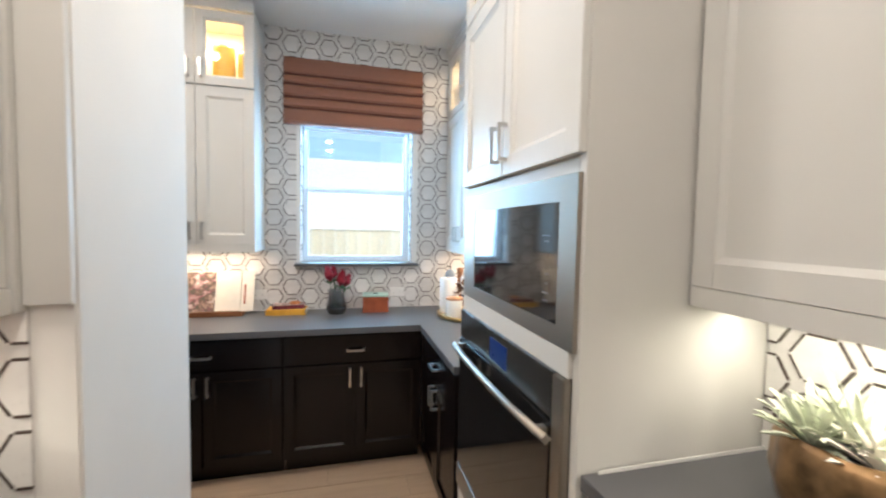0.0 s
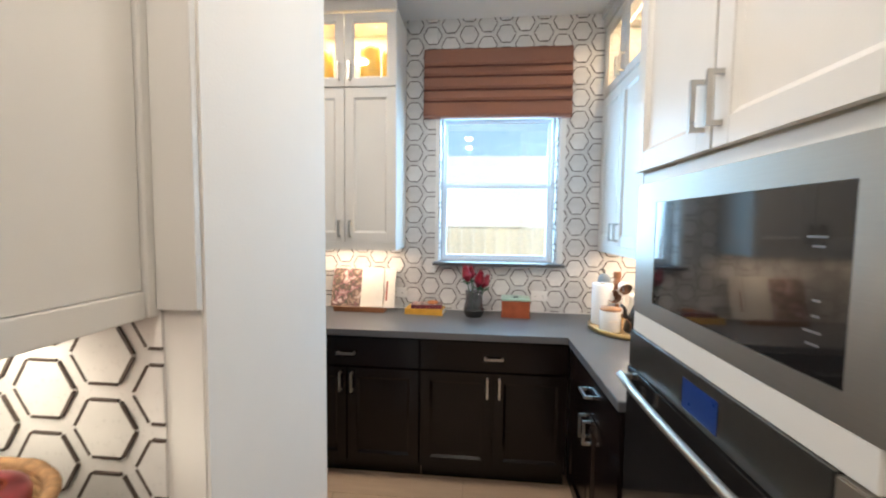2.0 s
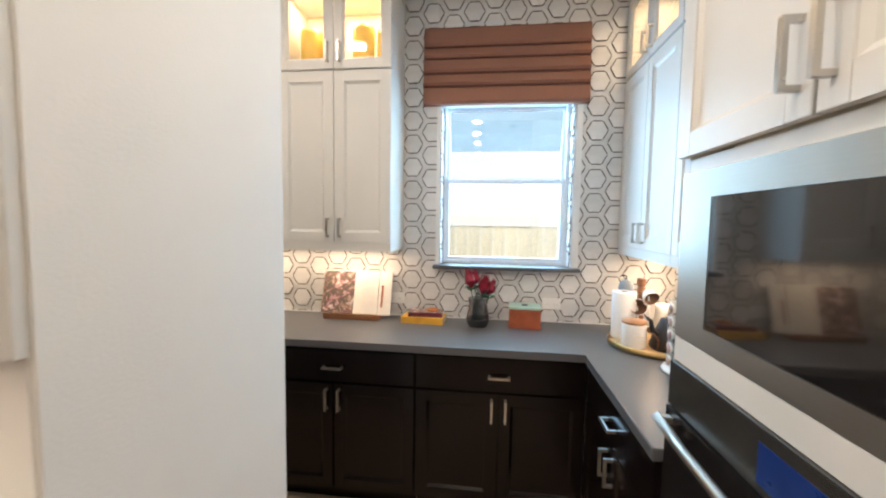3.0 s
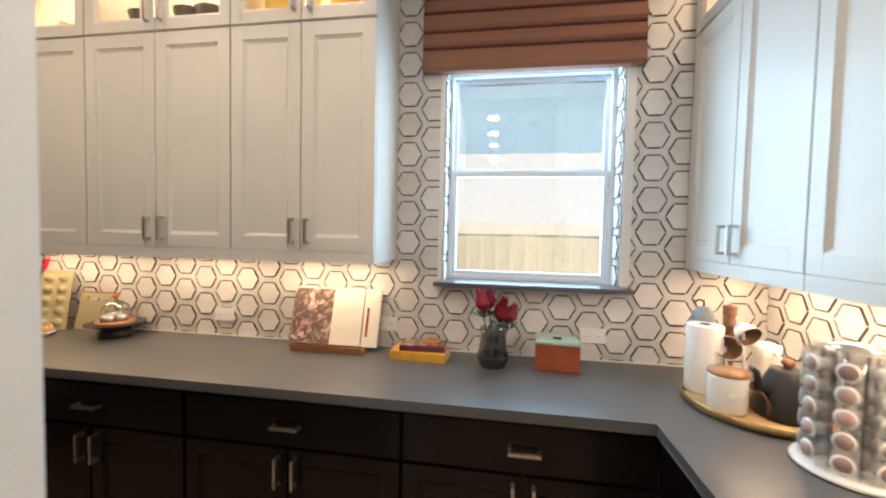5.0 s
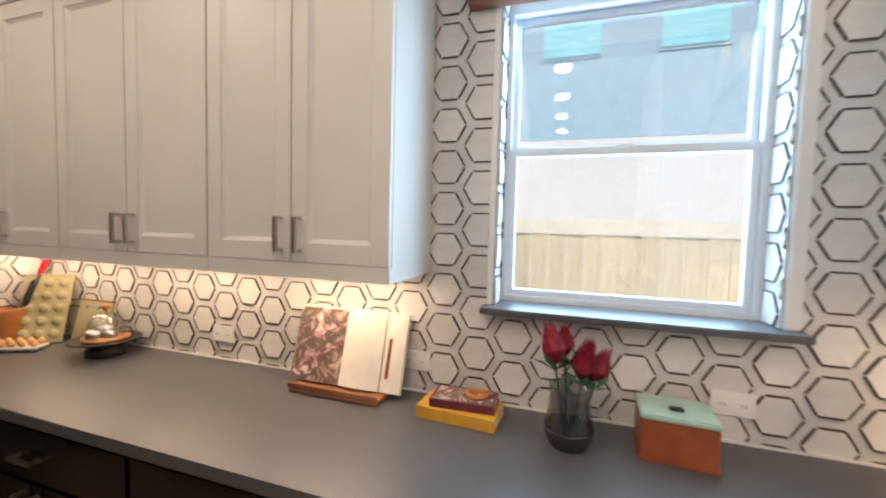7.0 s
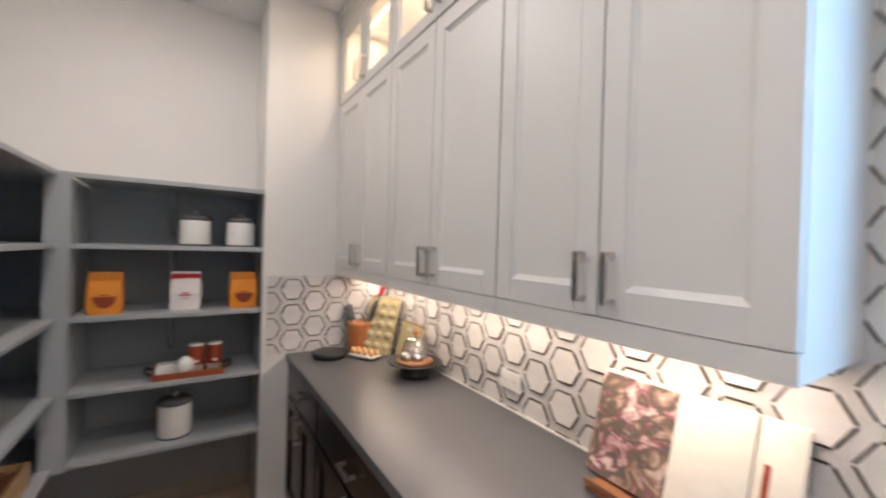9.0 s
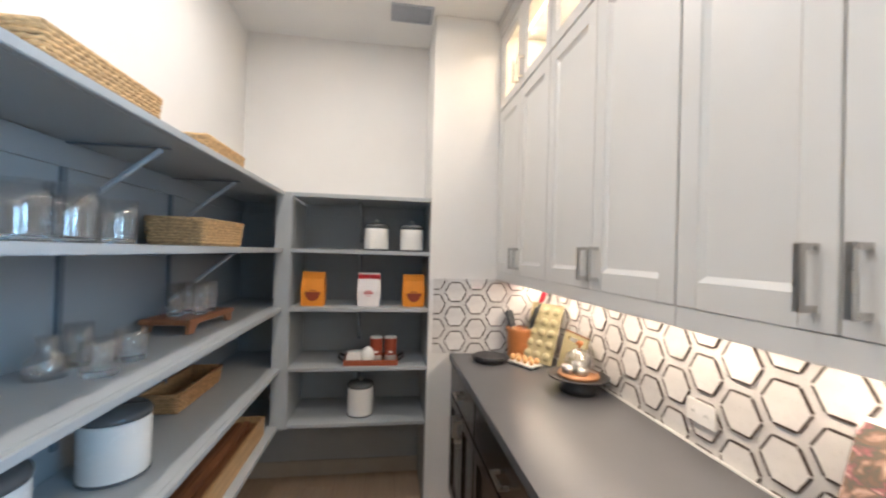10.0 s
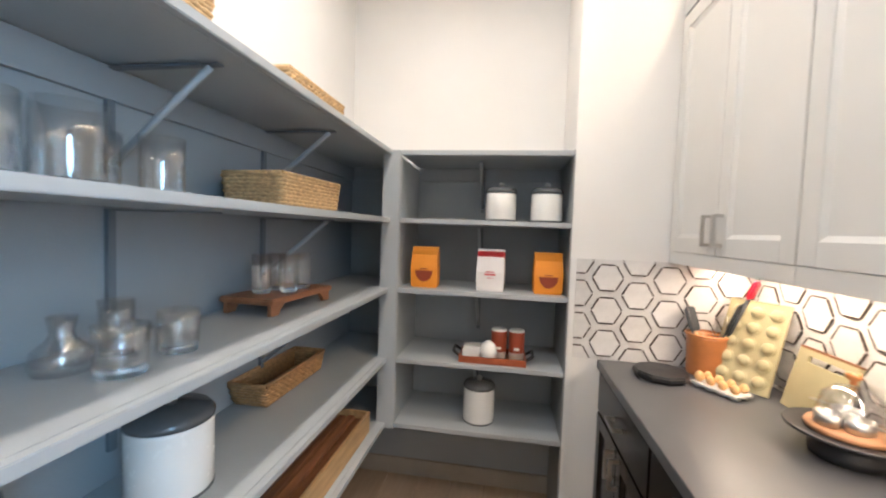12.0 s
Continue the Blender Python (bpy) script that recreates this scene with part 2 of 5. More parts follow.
# window
for x0, x1 in ((0.1825, 0.203), (1.037, 1.0775)):
    structure("trim_window_edge", B((x0, x1, 6.608, 6.622, 1.262, 2.34), bevel=0.004), TRIM, "glossy white edge trim beside the window")
structure("window_sill", B((0.172, 1.082, 6.545, 6.735, 1.240, 1.262), bevel=0.004), STONE, "dark stone window sill")
window = tagged(thing("window_1", pose(0.617, 6.765, 1.262), "white vinyl single-hung window above the dark counter", "window"), kind="structure")
part("frame", B((-0.423, -0.388, -0.03, 0.04, 0, 1.078), (0.388, 0.423, -0.03, 0.04, 0, 1.078), (-0.388, 0.388, -0.03, 0.04, 1.035, 1.078), (-0.388, 0.388, -0.03, 0.04, 0, 0.02), bevel=0.003), VINYL, window)
part("sash", B((-0.388, -0.364, -0.02, 0.01, 0.02, 0.56), (0.364, 0.388, -0.02, 0.01, 0.02, 0.56), (-0.364, 0.364, -0.02, 0.01, 0.02, 0.042), (-0.364, 0.364, -0.024, 0.01, 0.530, 0.558), bevel=0.003), VINYL, window)
part("sash", B((-0.388, -0.366, 0.012, 0.035, 0.53, 1.035), (0.366, 0.388, 0.012, 0.035, 0.53, 1.035), (-0.366, 0.366, 0.012, 0.035, 0.559, 0.574), (-0.366, 0.366, 0.012, 0.035, 1.012, 1.035), bevel=0.002), VINYL, window)
part("sash_lock", B((-0.03, 0.03, -0.022, -0.004, 0.5585, 0.568), bevel=0.003), VINYL, window)
for z0, z1, y in ((0.042, 0.530, -0.006), (0.574, 1.012, 0.022)):
    p = part("pane", B((-0.366, 0.366, y, y + 0.003, z0, z1)), PANE, window)
    p.visible_shadow = False

# outdoors
LAWN = material("side_yard_soil", (0.14, 0.13, 0.07), 0.9, vary=0.3, scale=3, bump=0.6, bump_scale=20)
STUCCO = material("blue_grey_siding", (0.36, 0.55, 0.65), 0.8, vary=0.05, scale=6, bump=0.2)
BRICKWHITE = material("white_brick", (0.80, 0.79, 0.76), 0.85, vary=0.08, scale=25, bump=0.5, bump_scale=50)
FENCE = material("cedar_fence", (0.76, 0.63, 0.40), 0.75, vary=0.12, scale=7, stretch=(3, 3, 0.4), bump=0.3, random_tone=0.15)
RAILWOOD = material("pale_fence_rail", (0.84, 0.76, 0.60), 0.75, vary=0.06, scale=7)
# Rough teal panes: the reflected sky is put into their base colour.
EXTWIN = material("sky_tinted_pane", (0.30, 0.72, 0.80), 0.5, vary=0.15, scale=4, stretch=(1, 1, 8))
structure("ground", B((-400, 400, 6.9, 700, -0.6, -0.35)), LAWN, "strip of side yard")
fence = tagged(thing("fence", pose(0, 8.6, -0.35), "pale cedar privacy fence with a top rail", "fence"), kind="structure")
part("rail", B((-4, 5, -0.004, 0.06, 1.842, 1.965), bevel=0.004), RAILWOOD, fence, "pale cedar top rail")
picket = None
for i in range(56):
    x = -3.2 + i * 0.142
    bm = B((-0.067, 0.067, 0.0, 0.018, 0.03, 1.841), bevel=0.002)
    if picket is None:
        picket = part("picket", bm, FENCE, fence, at=pose(x, 0, 0))
    else:
        bm.free()
        o = new("picket", picket.data)
        o.parent, o.matrix_basis = fence, pose(x, 0.004 * (i % 3), 0)
house = tagged(thing("neighbour_house", pose(0, 10.6, -0.35), "blue-grey upper storey over a white brick ground floor", "house"), kind="structure")
part("wall", B((-9, 9, 0.0, 0.3, 0.0, 3.03)), BRICKWHITE, house, "white brick wall")
part("wall", B((-9, 9, -0.002, 0.3, 3.034, 6.2)), STUCCO, house, "blue-grey siding")
part("roof", B((-9.4, 9.4, -0.5, 4.3, 6.204, 6.4)), DARK, house)
for x in (0.36, 1.72):
    w = part("window", B((x - 0.38, x + 0.38, -0.012, -0.003, 4.02, 5.1), bevel=0.003), STUCCO, house, "siding-coloured framed upstairs window")
    part("pane", B((x - 0.34, x + 0.34, -0.02, -0.013, 4.06, 5.05)), EXTWIN, w)


# ---- cabinets ----
def pull(parent, x, z, length=0.13, vertical=True, y=-0.02):
    """A square bar pull on two posts, on a front at y=-0.02."""
    h, t, d = length / 2, 0.0055, 0.034
    if vertical:
        bm = B((x - t, x + t, y - d, y - d + 0.011, z - h, z + h), (x - t, x + t, y - d + 0.011, y, z + h - 0.011, z + h), (x - t, x + t, y - d + 0.011, y, z - h, z - h + 0.011))
    else:
        bm = B((x - h, x + h, y - d, y - d + 0.011, z - t, z + t), (x - h, x - h + 0.011, y - d + 0.011, y, z - t, z + t), (x + h - 0.011, x + h, y - d + 0.011, y, z - t, z + t))
    return part("handle", bm, NICKEL, parent, "satin nickel bar pull")


def slab_front(cab, x0, x1, z0, z1, mat, handle):
    """A plain slab drawer front with a softened edge."""
    d = part("drawer", B((x0, x1, -0.02, 0, z0, z1), bevel=0.004), mat, cab)
    pull(d, *handle)
    return d


def panel_door(cab, x0, x1, z0, z1, mat, frame_w=0.058, glazed=False, name="door", handle=None):
    """A framed front with a recessed, softly moulded panel; its back lies at y=0."""
    f, s = frame_w, 0.014
    bm = bmesh.new()
    a = [(x0 + f, z0 + f), (x1 - f, z0 + f), (x1 - f, z1 - f), (x0 + f, z1 - f)]
    b = [(x0 + f + s, z0 + f + s), (x1 - f - s, z0 + f + s), (x1 - f - s, z1 - f - s), (x0 + f + s, z1 - f - s)]
    va = [bm.verts.new((x, -0.0165, z)) for x, z in a]
    vb = [bm.verts.new((x, -0.008, z)) for x, z in b]
    for i in range(4):
        bm.faces.new((va[i], va[(i + 1) % 4], vb[(i + 1) % 4], vb[i]))
    if not glazed:
        bm.faces.new(vb)
    d = part(name, bm, mat, cab)
    for q in ((x0, x0 + f, -0.02, 0, z0, z1), (x1 - f, x1, -0.02, 0, z0, z1)):
        part("stile", B(q, bevel=0.0015), mat, d)
    for q in ((x0 + f, x1 - f, -0.0198, 0, z1 - f, z1), (x0 + f, x1 - f, -0.0198, 0, z0, z0 + f)):
        part("rail", B(q), mat, d)
    if glazed:
        p = part("pane", B((x0 + f, x1 - f, -0.008, -0.004, z0 + f, z1 - f)), CABGLASS, d, "clear glass pane")
        p.visible_shadow = False
    if handle:
        pull(d, *handle)
    return d


def upper_cabinet(m, w, doors, label, group, depth=0.33, mat=None, z0=1.36, top=2.86, handles=True):
    """A tall wall cabinet: solid doors below, a lit glazed row above, a light rail under it."""
    mat = mat or CAB
    cab = thing("wall_cabinet", m, label, "cabinet", group)
    t = 0.018
    for q in ((0, t, 0, depth, z0, top), (w - t, w, 0, depth, z0, top)):
        part("side_panel", B(q, bevel=0.001), mat, cab)
    part("bottom", B((t, w - t, 0, depth, 1.40, 1.418)), mat, cab)
    part("shelf", B((t, w - t, 0, depth, 2.375, 2.395)), mat, cab)
    part("top", B((t, w - t, 0, depth, top - t, top)), mat, cab)
    part("back_panel", B((t, w - t, depth - 0.008, depth, 1.418, 2.375)), mat, cab)
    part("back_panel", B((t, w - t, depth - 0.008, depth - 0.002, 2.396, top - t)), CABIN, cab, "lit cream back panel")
    part("light_rail", B((0, w, -0.018, 0, z0, 1.4085), bevel=0.001), mat, cab)
    part("crown", B((0, w, -0.03, 0.0, top - 0.02, CEIL - 0.002), (0, w, -0.045, -0.03, CEIL - 0.04, CEIL - 0.002), bevel=0.003), mat, cab)
    part("led_strip", B((t + 0.02, w - t - 0.02, 0.10, 0.112, top - t - 0.008, top - t - 0.001)), LED, cab, "glowing led strip")
    dw = w / doors
    for i in range(doors):
        x0, x1 = i * dw + 0.002, (i + 1) * dw - 0.002
        hx = x1 - 0.033 if (i % 2 == 0 and doors > 1) else x0 + 0.033
        panel_door(cab, x0, x1, 1.41, 2.374, mat, handle=(hx, 1.494, 0.108) if handles else None)
        panel_door(cab, x0, x1, 2.386, top - 0.03, mat, 0.048, True, "glass_door", handle=(hx, 2.475, 0.11) if handles else None)
    return cab


def base_cabinet(m, w, doors, label, group, depth=0.60, drawers=1, lift=0.0):
    cab = thing("base_cabinet", m, label, "cabinet", group)
    part("carcass", B((0, w, 0.0, depth, 0.105, 0.876)), DARK, cab)
    part("toe_kick", B((0, w, 0.07, 0.09, -lift, 0.105)), DARK, cab)
    dw = w / drawers
    for i in range(drawers):
        slab_front(cab, i * dw + 0.004, (i + 1) * dw - 0.004, 0.695, 0.866, DARK, ((i + 0.5) * dw, 0.775, 0.108, False))
    dw = w / doors
    for i in range(doors):
        x0, x1 = i * dw + 0.004, (i + 1) * dw - 0.004
        hx = x1 - 0.03 if i % 2 == 0 else x0 + 0.03
        panel_door(cab, x0, x1, 0.115, 0.685, DARK, 0.055, handle=(hx, 0.605, 0.112))
    return cab


UPL = "off-white wall cabinet with lit glass doors over the dark counter"
for x0, w in ((-2.20, 0.748), (-1.452, 0.757), (-0.695, 0.667)):
    upper_cabinet(pose(x0, 6.29, 0), w - 0.002, 2, UPL, "wall cabinets over the counter")
upper_cabinet(pose(1.33, 6.608, 0, 0, 0, -90), 0.715, 2, "off-white wall cabinet beside the tiled window wall", "wall cabinets beside the window")
upper_cabinet(pose(1.33, 5.891, 0, 0, 0, -90), 0.68, 2, "off-white wall cabinet next to the oven tower", "wall cabinets beside the window")
upper_cabinet(pose(1.35, 4.314, 0, 0, 0, -90), 0.90, 2, "off-white wall cabinet above the plant in the passage", "passage cabinets", 0.23, handles=False)
upper_cabinet(pose(1.35, 3.412, 0, 0, 0, -90), 0.90, 2, "off-white wall cabinet above the passage counter", "passage cabinets", 0.23, handles=False)
upper_cabinet(pose(-0.11, 3.845, 0, 0, 0, 90), 0.30, 1, "off-white wall cabinet above the fruit basket", "passage cabinets", 0.52, handles=False)
upper_cabinet(pose(-0.11, 3.243, 0, 0, 0, 90), 0.60, 2, "off-white wall cabinet above the passage counter", "passage cabinets", 0.52, handles=False)
filler = thing("filler_cabinet", pose(-0.11, 4.147, 0, 0, 0, 90), "off-white flat-fronted filler cabinet above the fruit basket", "cabinet")
part("front_panel", B((0.0, 0.298, -0.02, 0.0, 1.41, 2.90), bevel=0.0015), CAB, filler)
part("body", B((0.0, 0.298, 0.0005, 0.52, 1.40, 2.90)), CAB, filler)
part("light_rail", B((0.0, 0.298, -0.026, 0.0, 1.36, 1.4085), bevel=0.002), CAB, filler)
part("crown", B((0.0, 0.298, -0.03, 0.0, 2.9005, CEIL - 0.002), bevel=0.003), CAB, filler)
structure("trim_filler", B((-0.15, -0.082, 4.447, 4.478, 1.36, CEIL - 0.002), bevel=0.002), CAB, "off-white cabinet filler")
structure("trim_filler", B((-0.081, -0.002, 4.464, 4.4785, 1.372, CEIL - 0.002), bevel=0.001), CAB, "off-white cabinet filler")
structure("trim_caulk", B((1.09, HE - 0.001, 4.306, 4.3095, 0.9725, 0.981)), TRIM, "white caulk line along the counter")
for x0, w, n in ((-2.195, 0.635, 2), (-1.558, 0.862, 2), (-0.694, 0.864, 2), (0.172, 0.845, 2)):
    base_cabinet(pose(x0, 6.03, 0), w - 0.002, n, "near-black wooden base cabinet under the dark counter", "base cabinets under the window wall", 0.585)
base_cabinet(pose(1.03, 6.0, 0, 0, 0, -90), 0.79, 2, "near-black wooden base cabinet beside the oven tower", "base cabinets beside the oven", 0.62)
for y in (4.30, 3.395):
    base_cabinet(pose(1.08, y, 0.058, 0, 0, -90), 0.90, 2, "near-black wooden base cabinet in the passage", "passage base cabinets", 0.50, lift=0.058)
for y in (3.57, 2.66):
    base_cabinet(pose(-0.10, y, 0.004, 0, 0, 90), 0.90, 2, "near-black wooden base cabinet in the passage", "passage base cabinets", 0.55, lift=0.004)


def worktop(outline, label, top=0.914):
    bm = bmesh.new()
    prism(bm, outline, top - 0.038, top)
    bmesh.ops.bevel(bm, geom=bm.edges[:], offset=0.003, segments=2, affect="EDGES")
    return tagged(part("worktop", bm, STONE, None, label), category="countertop")


worktop([(-2.203, 6.0), (1.0, 6.0), (1.0, 5.212), (EWALL - 0.002, 5.212), (EWALL - 0.002, NWALL - 0.002), (-2.203, NWALL - 0.002)], "L-shaped dark grey quartz counter under the tiled wall")
worktop([(1.05, 2.5), (HE - 0.002, 2.5), (HE - 0.002, 4.318), (1.05, 4.318)], "dark grey quartz counter beside the oven tower", 0.972)
worktop([(HW + 0.002, 2.6), (-0.075, 2.6), (-0.075, 4.474), (HW + 0.002, 4.474)], "dark grey quartz counter in the passage", 0.918)

# ---- oven tower ----
tower = thing("oven_tower", pose(1.04, 5.208, 0, 0, 0, -90), "off-white tall cabinet that holds the ovens", "cabinet")
W = 0.888
for nm, q in (("side_panel", (0, 0.03, 0, 0.60, 0, CEIL - 0.004)), ("side_panel", (W - 0.03, W, 0, 0.60, 0, CEIL - 0.004)), ("divider", (0.03, W - 0.03, -0.012, 0.6, 1.186, 1.250)), ("divider", (0.03, W - 0.03, 0, 0.6, 1.671, 1.705)), ("drawer_box", (0.03, W - 0.03, 0.02, 0.6, 0.02, 0.40)), ("upper_box", (0.03, W - 0.03, 0.1, 0.6, 1.706, 2.375)), ("back_panel", (0.03, W - 0.03, 0.33, 0.6, 2.376, 2.90)), ("top", (0.03, W - 0.03, 0.0, 0.6, 2.90, CEIL - 0.004))):
    part(nm, B(q, bevel=0.0015), CAB, tower)
for i in range(2):
    x0, x1 = 0.004 + i * W / 2, (i + 1) * W / 2 - 0.004
    hx = x1 - 0.03 if i == 0 else x0 + 0.03
    panel_door(tower, x0, x1, 1.712, 2.374, CAB, handle=(hx, 1.815, 0.12))
    panel_door(tower, x0, x1, 2.386, 2.83, CAB, 0.048, True, "glass_door", handle=(hx, 2.475, 0.11))
part("crown", B((0, W, -0.03, 0.0, 2.84, CEIL - 0.002), (0, W, -0.045, -0.03, CEIL - 0.04, CEIL - 0.002), bevel=0.003), CAB, tower)
panel_door(tower, 0.03, W - 0.03, 0.12, 0.39, CAB, name="drawer", handle=(W / 2, 0.30, 0.14, False))

mw = thing("built_in_microwave", pose(1.04, 5.208, 0, 0, 0, -90), "stainless steel built-in microwave with a dark glass door", "microwave")
part("trim_frame", B((0.025, 0.16, -0.012, 0.0, 1.2505, 1.669), (0.797, 0.874, -0.012, 0.0, 1.2505, 1.669), (0.16, 0.797, -0.012, 0, 1.606, 1.669), (0.16, 0.797, -0.012, 0, 1.2505, 1.300)), STEEL, mw)
part("door_glass", B((0.1605, 0.7965, -0.0105, -0.002, 1.3005, 1.6055), bevel=0.002), BLACKGLASS, mw, "black glass door")
for zc, wd in ((1.520, .030), (1.505, .018), (1.420, .012), (1.395, .012), (1.370, .026), (1.350, .020)):
    part("print_bar", B((0.745 - wd, 0.745 + wd * 0.3, -0.0112, -0.0106, zc, zc + 0.004)), PRINT, mw, "unreadable pale control print")
part("cavity", B((0.05, 0.82, 0.0, 0.45, 1.252, 1.66)), BLACK, mw)
oven = thing("built_in_oven", pose(1.04, 5.208, 0, 0, 0, -90), "stainless steel wall oven with black glass and blue display", "oven")
part("control_panel", B((0.03, 0.805, -0.022, 0, 1.066, 1.1855), bevel=0.002), PANELGLASS, oven, "black glass control panel")
part("display", B((0.385, 0.53, -0.0235, -0.0222, 1.085, 1.160)), BLUE, oven, "glowing blue display")
part("side_trim", B((0.8065, 0.858, -0.022, 0, 0.405, 1.184), bevel=0.003), STEEL, oven, "brushed steel edge")
part("oven_door", B((0.03, 0.805, -0.026, 0, 0.41, 1.062), bevel=0.001), BLACKGLASS, oven, "dark glass oven door")
part("door_band", B((0.03, 0.805, -0.0295, -0.0262, 0.41, 0.50), bevel=0.001), STEEL, oven, "brushed steel lower band")
bm = bmesh.new()
tube(bm, [(0.05, -0.056, 1.035), (0.2, -0.066, 1.035), (0.42, -0.069, 1.035), (0.65, -0.066, 1.035), (0.84, -0.054, 1.035)], 0.013, 4)
for v in bm.verts:
    v.co.y = -0.062 + (v.co.y + 0.062) * 1.2
    v.co.z = 1.035 + (v.co.z - 1.035) * 1.15
for x in (0.065, 0.79):
    box(bm, x - 0.012, x + 0.012, -0.056, -0.026, 1.026, 1.044, 0.003)
part("handle", bm, STEEL, oven, "slightly bowed steel bar handle")
part("cavity", B((0.05, 0.78, 0.0, 0.55, 0.42, 1.17)), BLACK, oven)

# ---- roman blind ----
blind = thing("roman_blind", pose(0.600, NWALL - 0.012, 2.262), "terracotta brown roman blind, drawn up in folds over the window", "blind")
zs = [0.0, 0.115, 0.195, 0.285, 0.355, 0.475]
for i, (a, b) in enumerate(zip(zs, zs[1:])):
    bm = bmesh.new()
    t0 = 0.045 - 0.004 * i
    for xa, xb in ((-0.503, 0.503),):
        prof = [(-0.004, a), (-t0 * 0.75, a + 0.004), (-t0, a + 0.02), (-t0 + 0.012, b - 0.012), (-t0 + 0.02, b), (-0.004, b)]
        lo = [bm.verts.new((xa, y, z)) for y, z in prof]
        hi = [bm.verts.new((xb, y, z)) for y, z in prof]
        bm.faces.new(lo)
        bm.faces.new(hi[::-1])
        for k in range(len(prof)):
            bm.faces.new((lo[k], hi[k], hi[(k + 1) % len(prof)], lo[(k + 1) % len(prof)]))
    part("fold", bm, BLIND, blind)
    # Seam strips are dark: the shade under each fold is put into their colour.
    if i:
        part("seam", B((-0.501, 0.501, -t0 - 0.001, -t0 + 0.022, a - 0.006, a + 0.001)), FOLDSHADE, blind, "dark strip for the shade along a seam")

# ---- downlights, vent, outlets ----
for x, y in DOWNLIGHTS:
    d = thing("downlight", pose(x, y, CEIL), "round white recessed downlight, lit", "ceiling light", "downlights")
    part("trim_ring", lathe(bmesh.new(), [(0.075, -0.001), (0.095, -0.001), (0.093, -0.008), (0.078, -0.010), (0.075, -0.001)]), VINYL, d)
    part("lens", lathe(bmesh.new(), [(0.0, -0.004), (0.0745, -0.004), (0.0745, -0.001), (0.0, -0.001)]), GLOW, d, "glowing lens")
vent = thing("ceiling_vent", pose(-2.22, 5.72, CEIL), "grey louvred ceiling vent", "vent")
LIDTONE = material("grey_plastic", (0.12, 0.13, 0.15), 0.5)
VENT = material("vent_metal", (0.42, 0.44, 0.48), 0.5, vary=0.05)
part("frame", B((-0.085, -0.07, -0.125, 0.125, -0.012, -0.001), (0.07, 0.085, -0.125, 0.125, -0.012, -0.001), (-0.07, 0.07, -0.125, -0.11, -0.012, -0.001), (-0.07, 0.07, 0.11, 0.125, -0.012, -0.001), (-0.07, 0.07, -0.006, 0.006, -0.012, -0.001)), VENT, vent)
for i in range(9):
    part("slat", B((-0.062 + i * 0.0145, -0.054 + i * 0.0145, -0.11, 0.11, -0.009, -0.002)), VENT, vent)

spk = thing("smoke_detector", pose(0.83, 3.6, CEIL), "small round grey detector on the ceiling", "detector")
part("body", lathe(bmesh.new(), [(0, -0.03), (0.03, -0.03), (0.045, -0.018), (0.05, -0.001), (0, -0.001)], 24), LIDTONE, spk)

# ---- shelves ----
LEV = [1.515, 1.18, 0.838, 0.518]
shelves = {}


def shelf_board(x0, x1, y0, y1, z, along_x, label, group):
    sh = thing("shelf", pose(0, 0, z), label, "shelf", group)
    if along_x:
        part("board", B((x0, x1, y0, y1 - 0.021, -0.022, 0.0)), GREY, sh)
        part("nosing", B((x0, x1, y1 - 0.0205, y1, -0.0222, 0.0), bevel=0.002), GREY, sh)
    else:
        part("board", B((x0, x1 - 0.021, y0, y1, -0.022, 0.0)), GREY, sh)
        part("nosing", B((x1 - 0.0205, x1, y0, y1, -0.0222, 0.0), bevel=0.002), GREY, sh)


for z in LEV + [1.835]:
    top = z > 1.8
    shelf_board(WWALL + 0.02, -0.116, SWALL + 0.006, 5.03, z, True, "slate grey top shelf board with baskets" if top else "long slate grey shelf board on brackets", "long wall shelves")
    shelf_board(WWALL + 0.02, -2.2, 5.074, 5.859, z, False, "slate grey top shelf board at the end wall" if top else "short slate grey shelf board at the end wall", "end wall shelves")
tagged(part("shelf_post", B((-2.215, -2.195, 4.985, 5.072, 0.488, 1.835), (WWALL + 0.02, -2.217, 5.052, 5.072, 0.488, 1.80), bevel=0.003), GREY, None, "slate grey upright where the shelves meet"), category="shelf upright")
for x in (-0.62, -1.16, -1.74):
    for z in LEV[:3] + [1.835]:
        br = thing("shelf_bracket", pose(x, SWALL + 0.005, z - 0.027), "slate grey diagonal steel bracket under a shelf", "bracket", "shelf brackets")
        bm = B((-0.009, 0.009, 0.0, 0.012, -0.24, 0), (-0.009, 0.009, 0.012, 0.29, -0.004, 0))
        part("wall_leg", bm, STANDARD, br)
        if z > 1.6 or x < -1.5:
            bm = bmesh.new()
            tube(bm, [(0, 0.012, -0.215), (0, 0.265, -0.006)], 0.008, 6)
            part("brace", bm, GREY, br)
for y in (5.44,):
    for z in LEV[:3] + [1.835]:
        br = thing("shelf_bracket", pose(WWALL + 0.006, y, z - 0.027, 0, 0, -90), "slate grey diagonal steel bracket under an end shelf", "bracket", "shelf brackets")
        part("wall_leg", B((-0.009, 0.009, 0.0, 0.012, -0.24, 0), (-0.009, 0.009, 0.012, 0.29, -0.004, 0)), STANDARD, br)
        bm = bmesh.new()
        tube(bm, [(0, 0.012, -0.215), (0, 0.265, -0.006)], 0.008, 6)
        part("brace", bm, GREY, br)

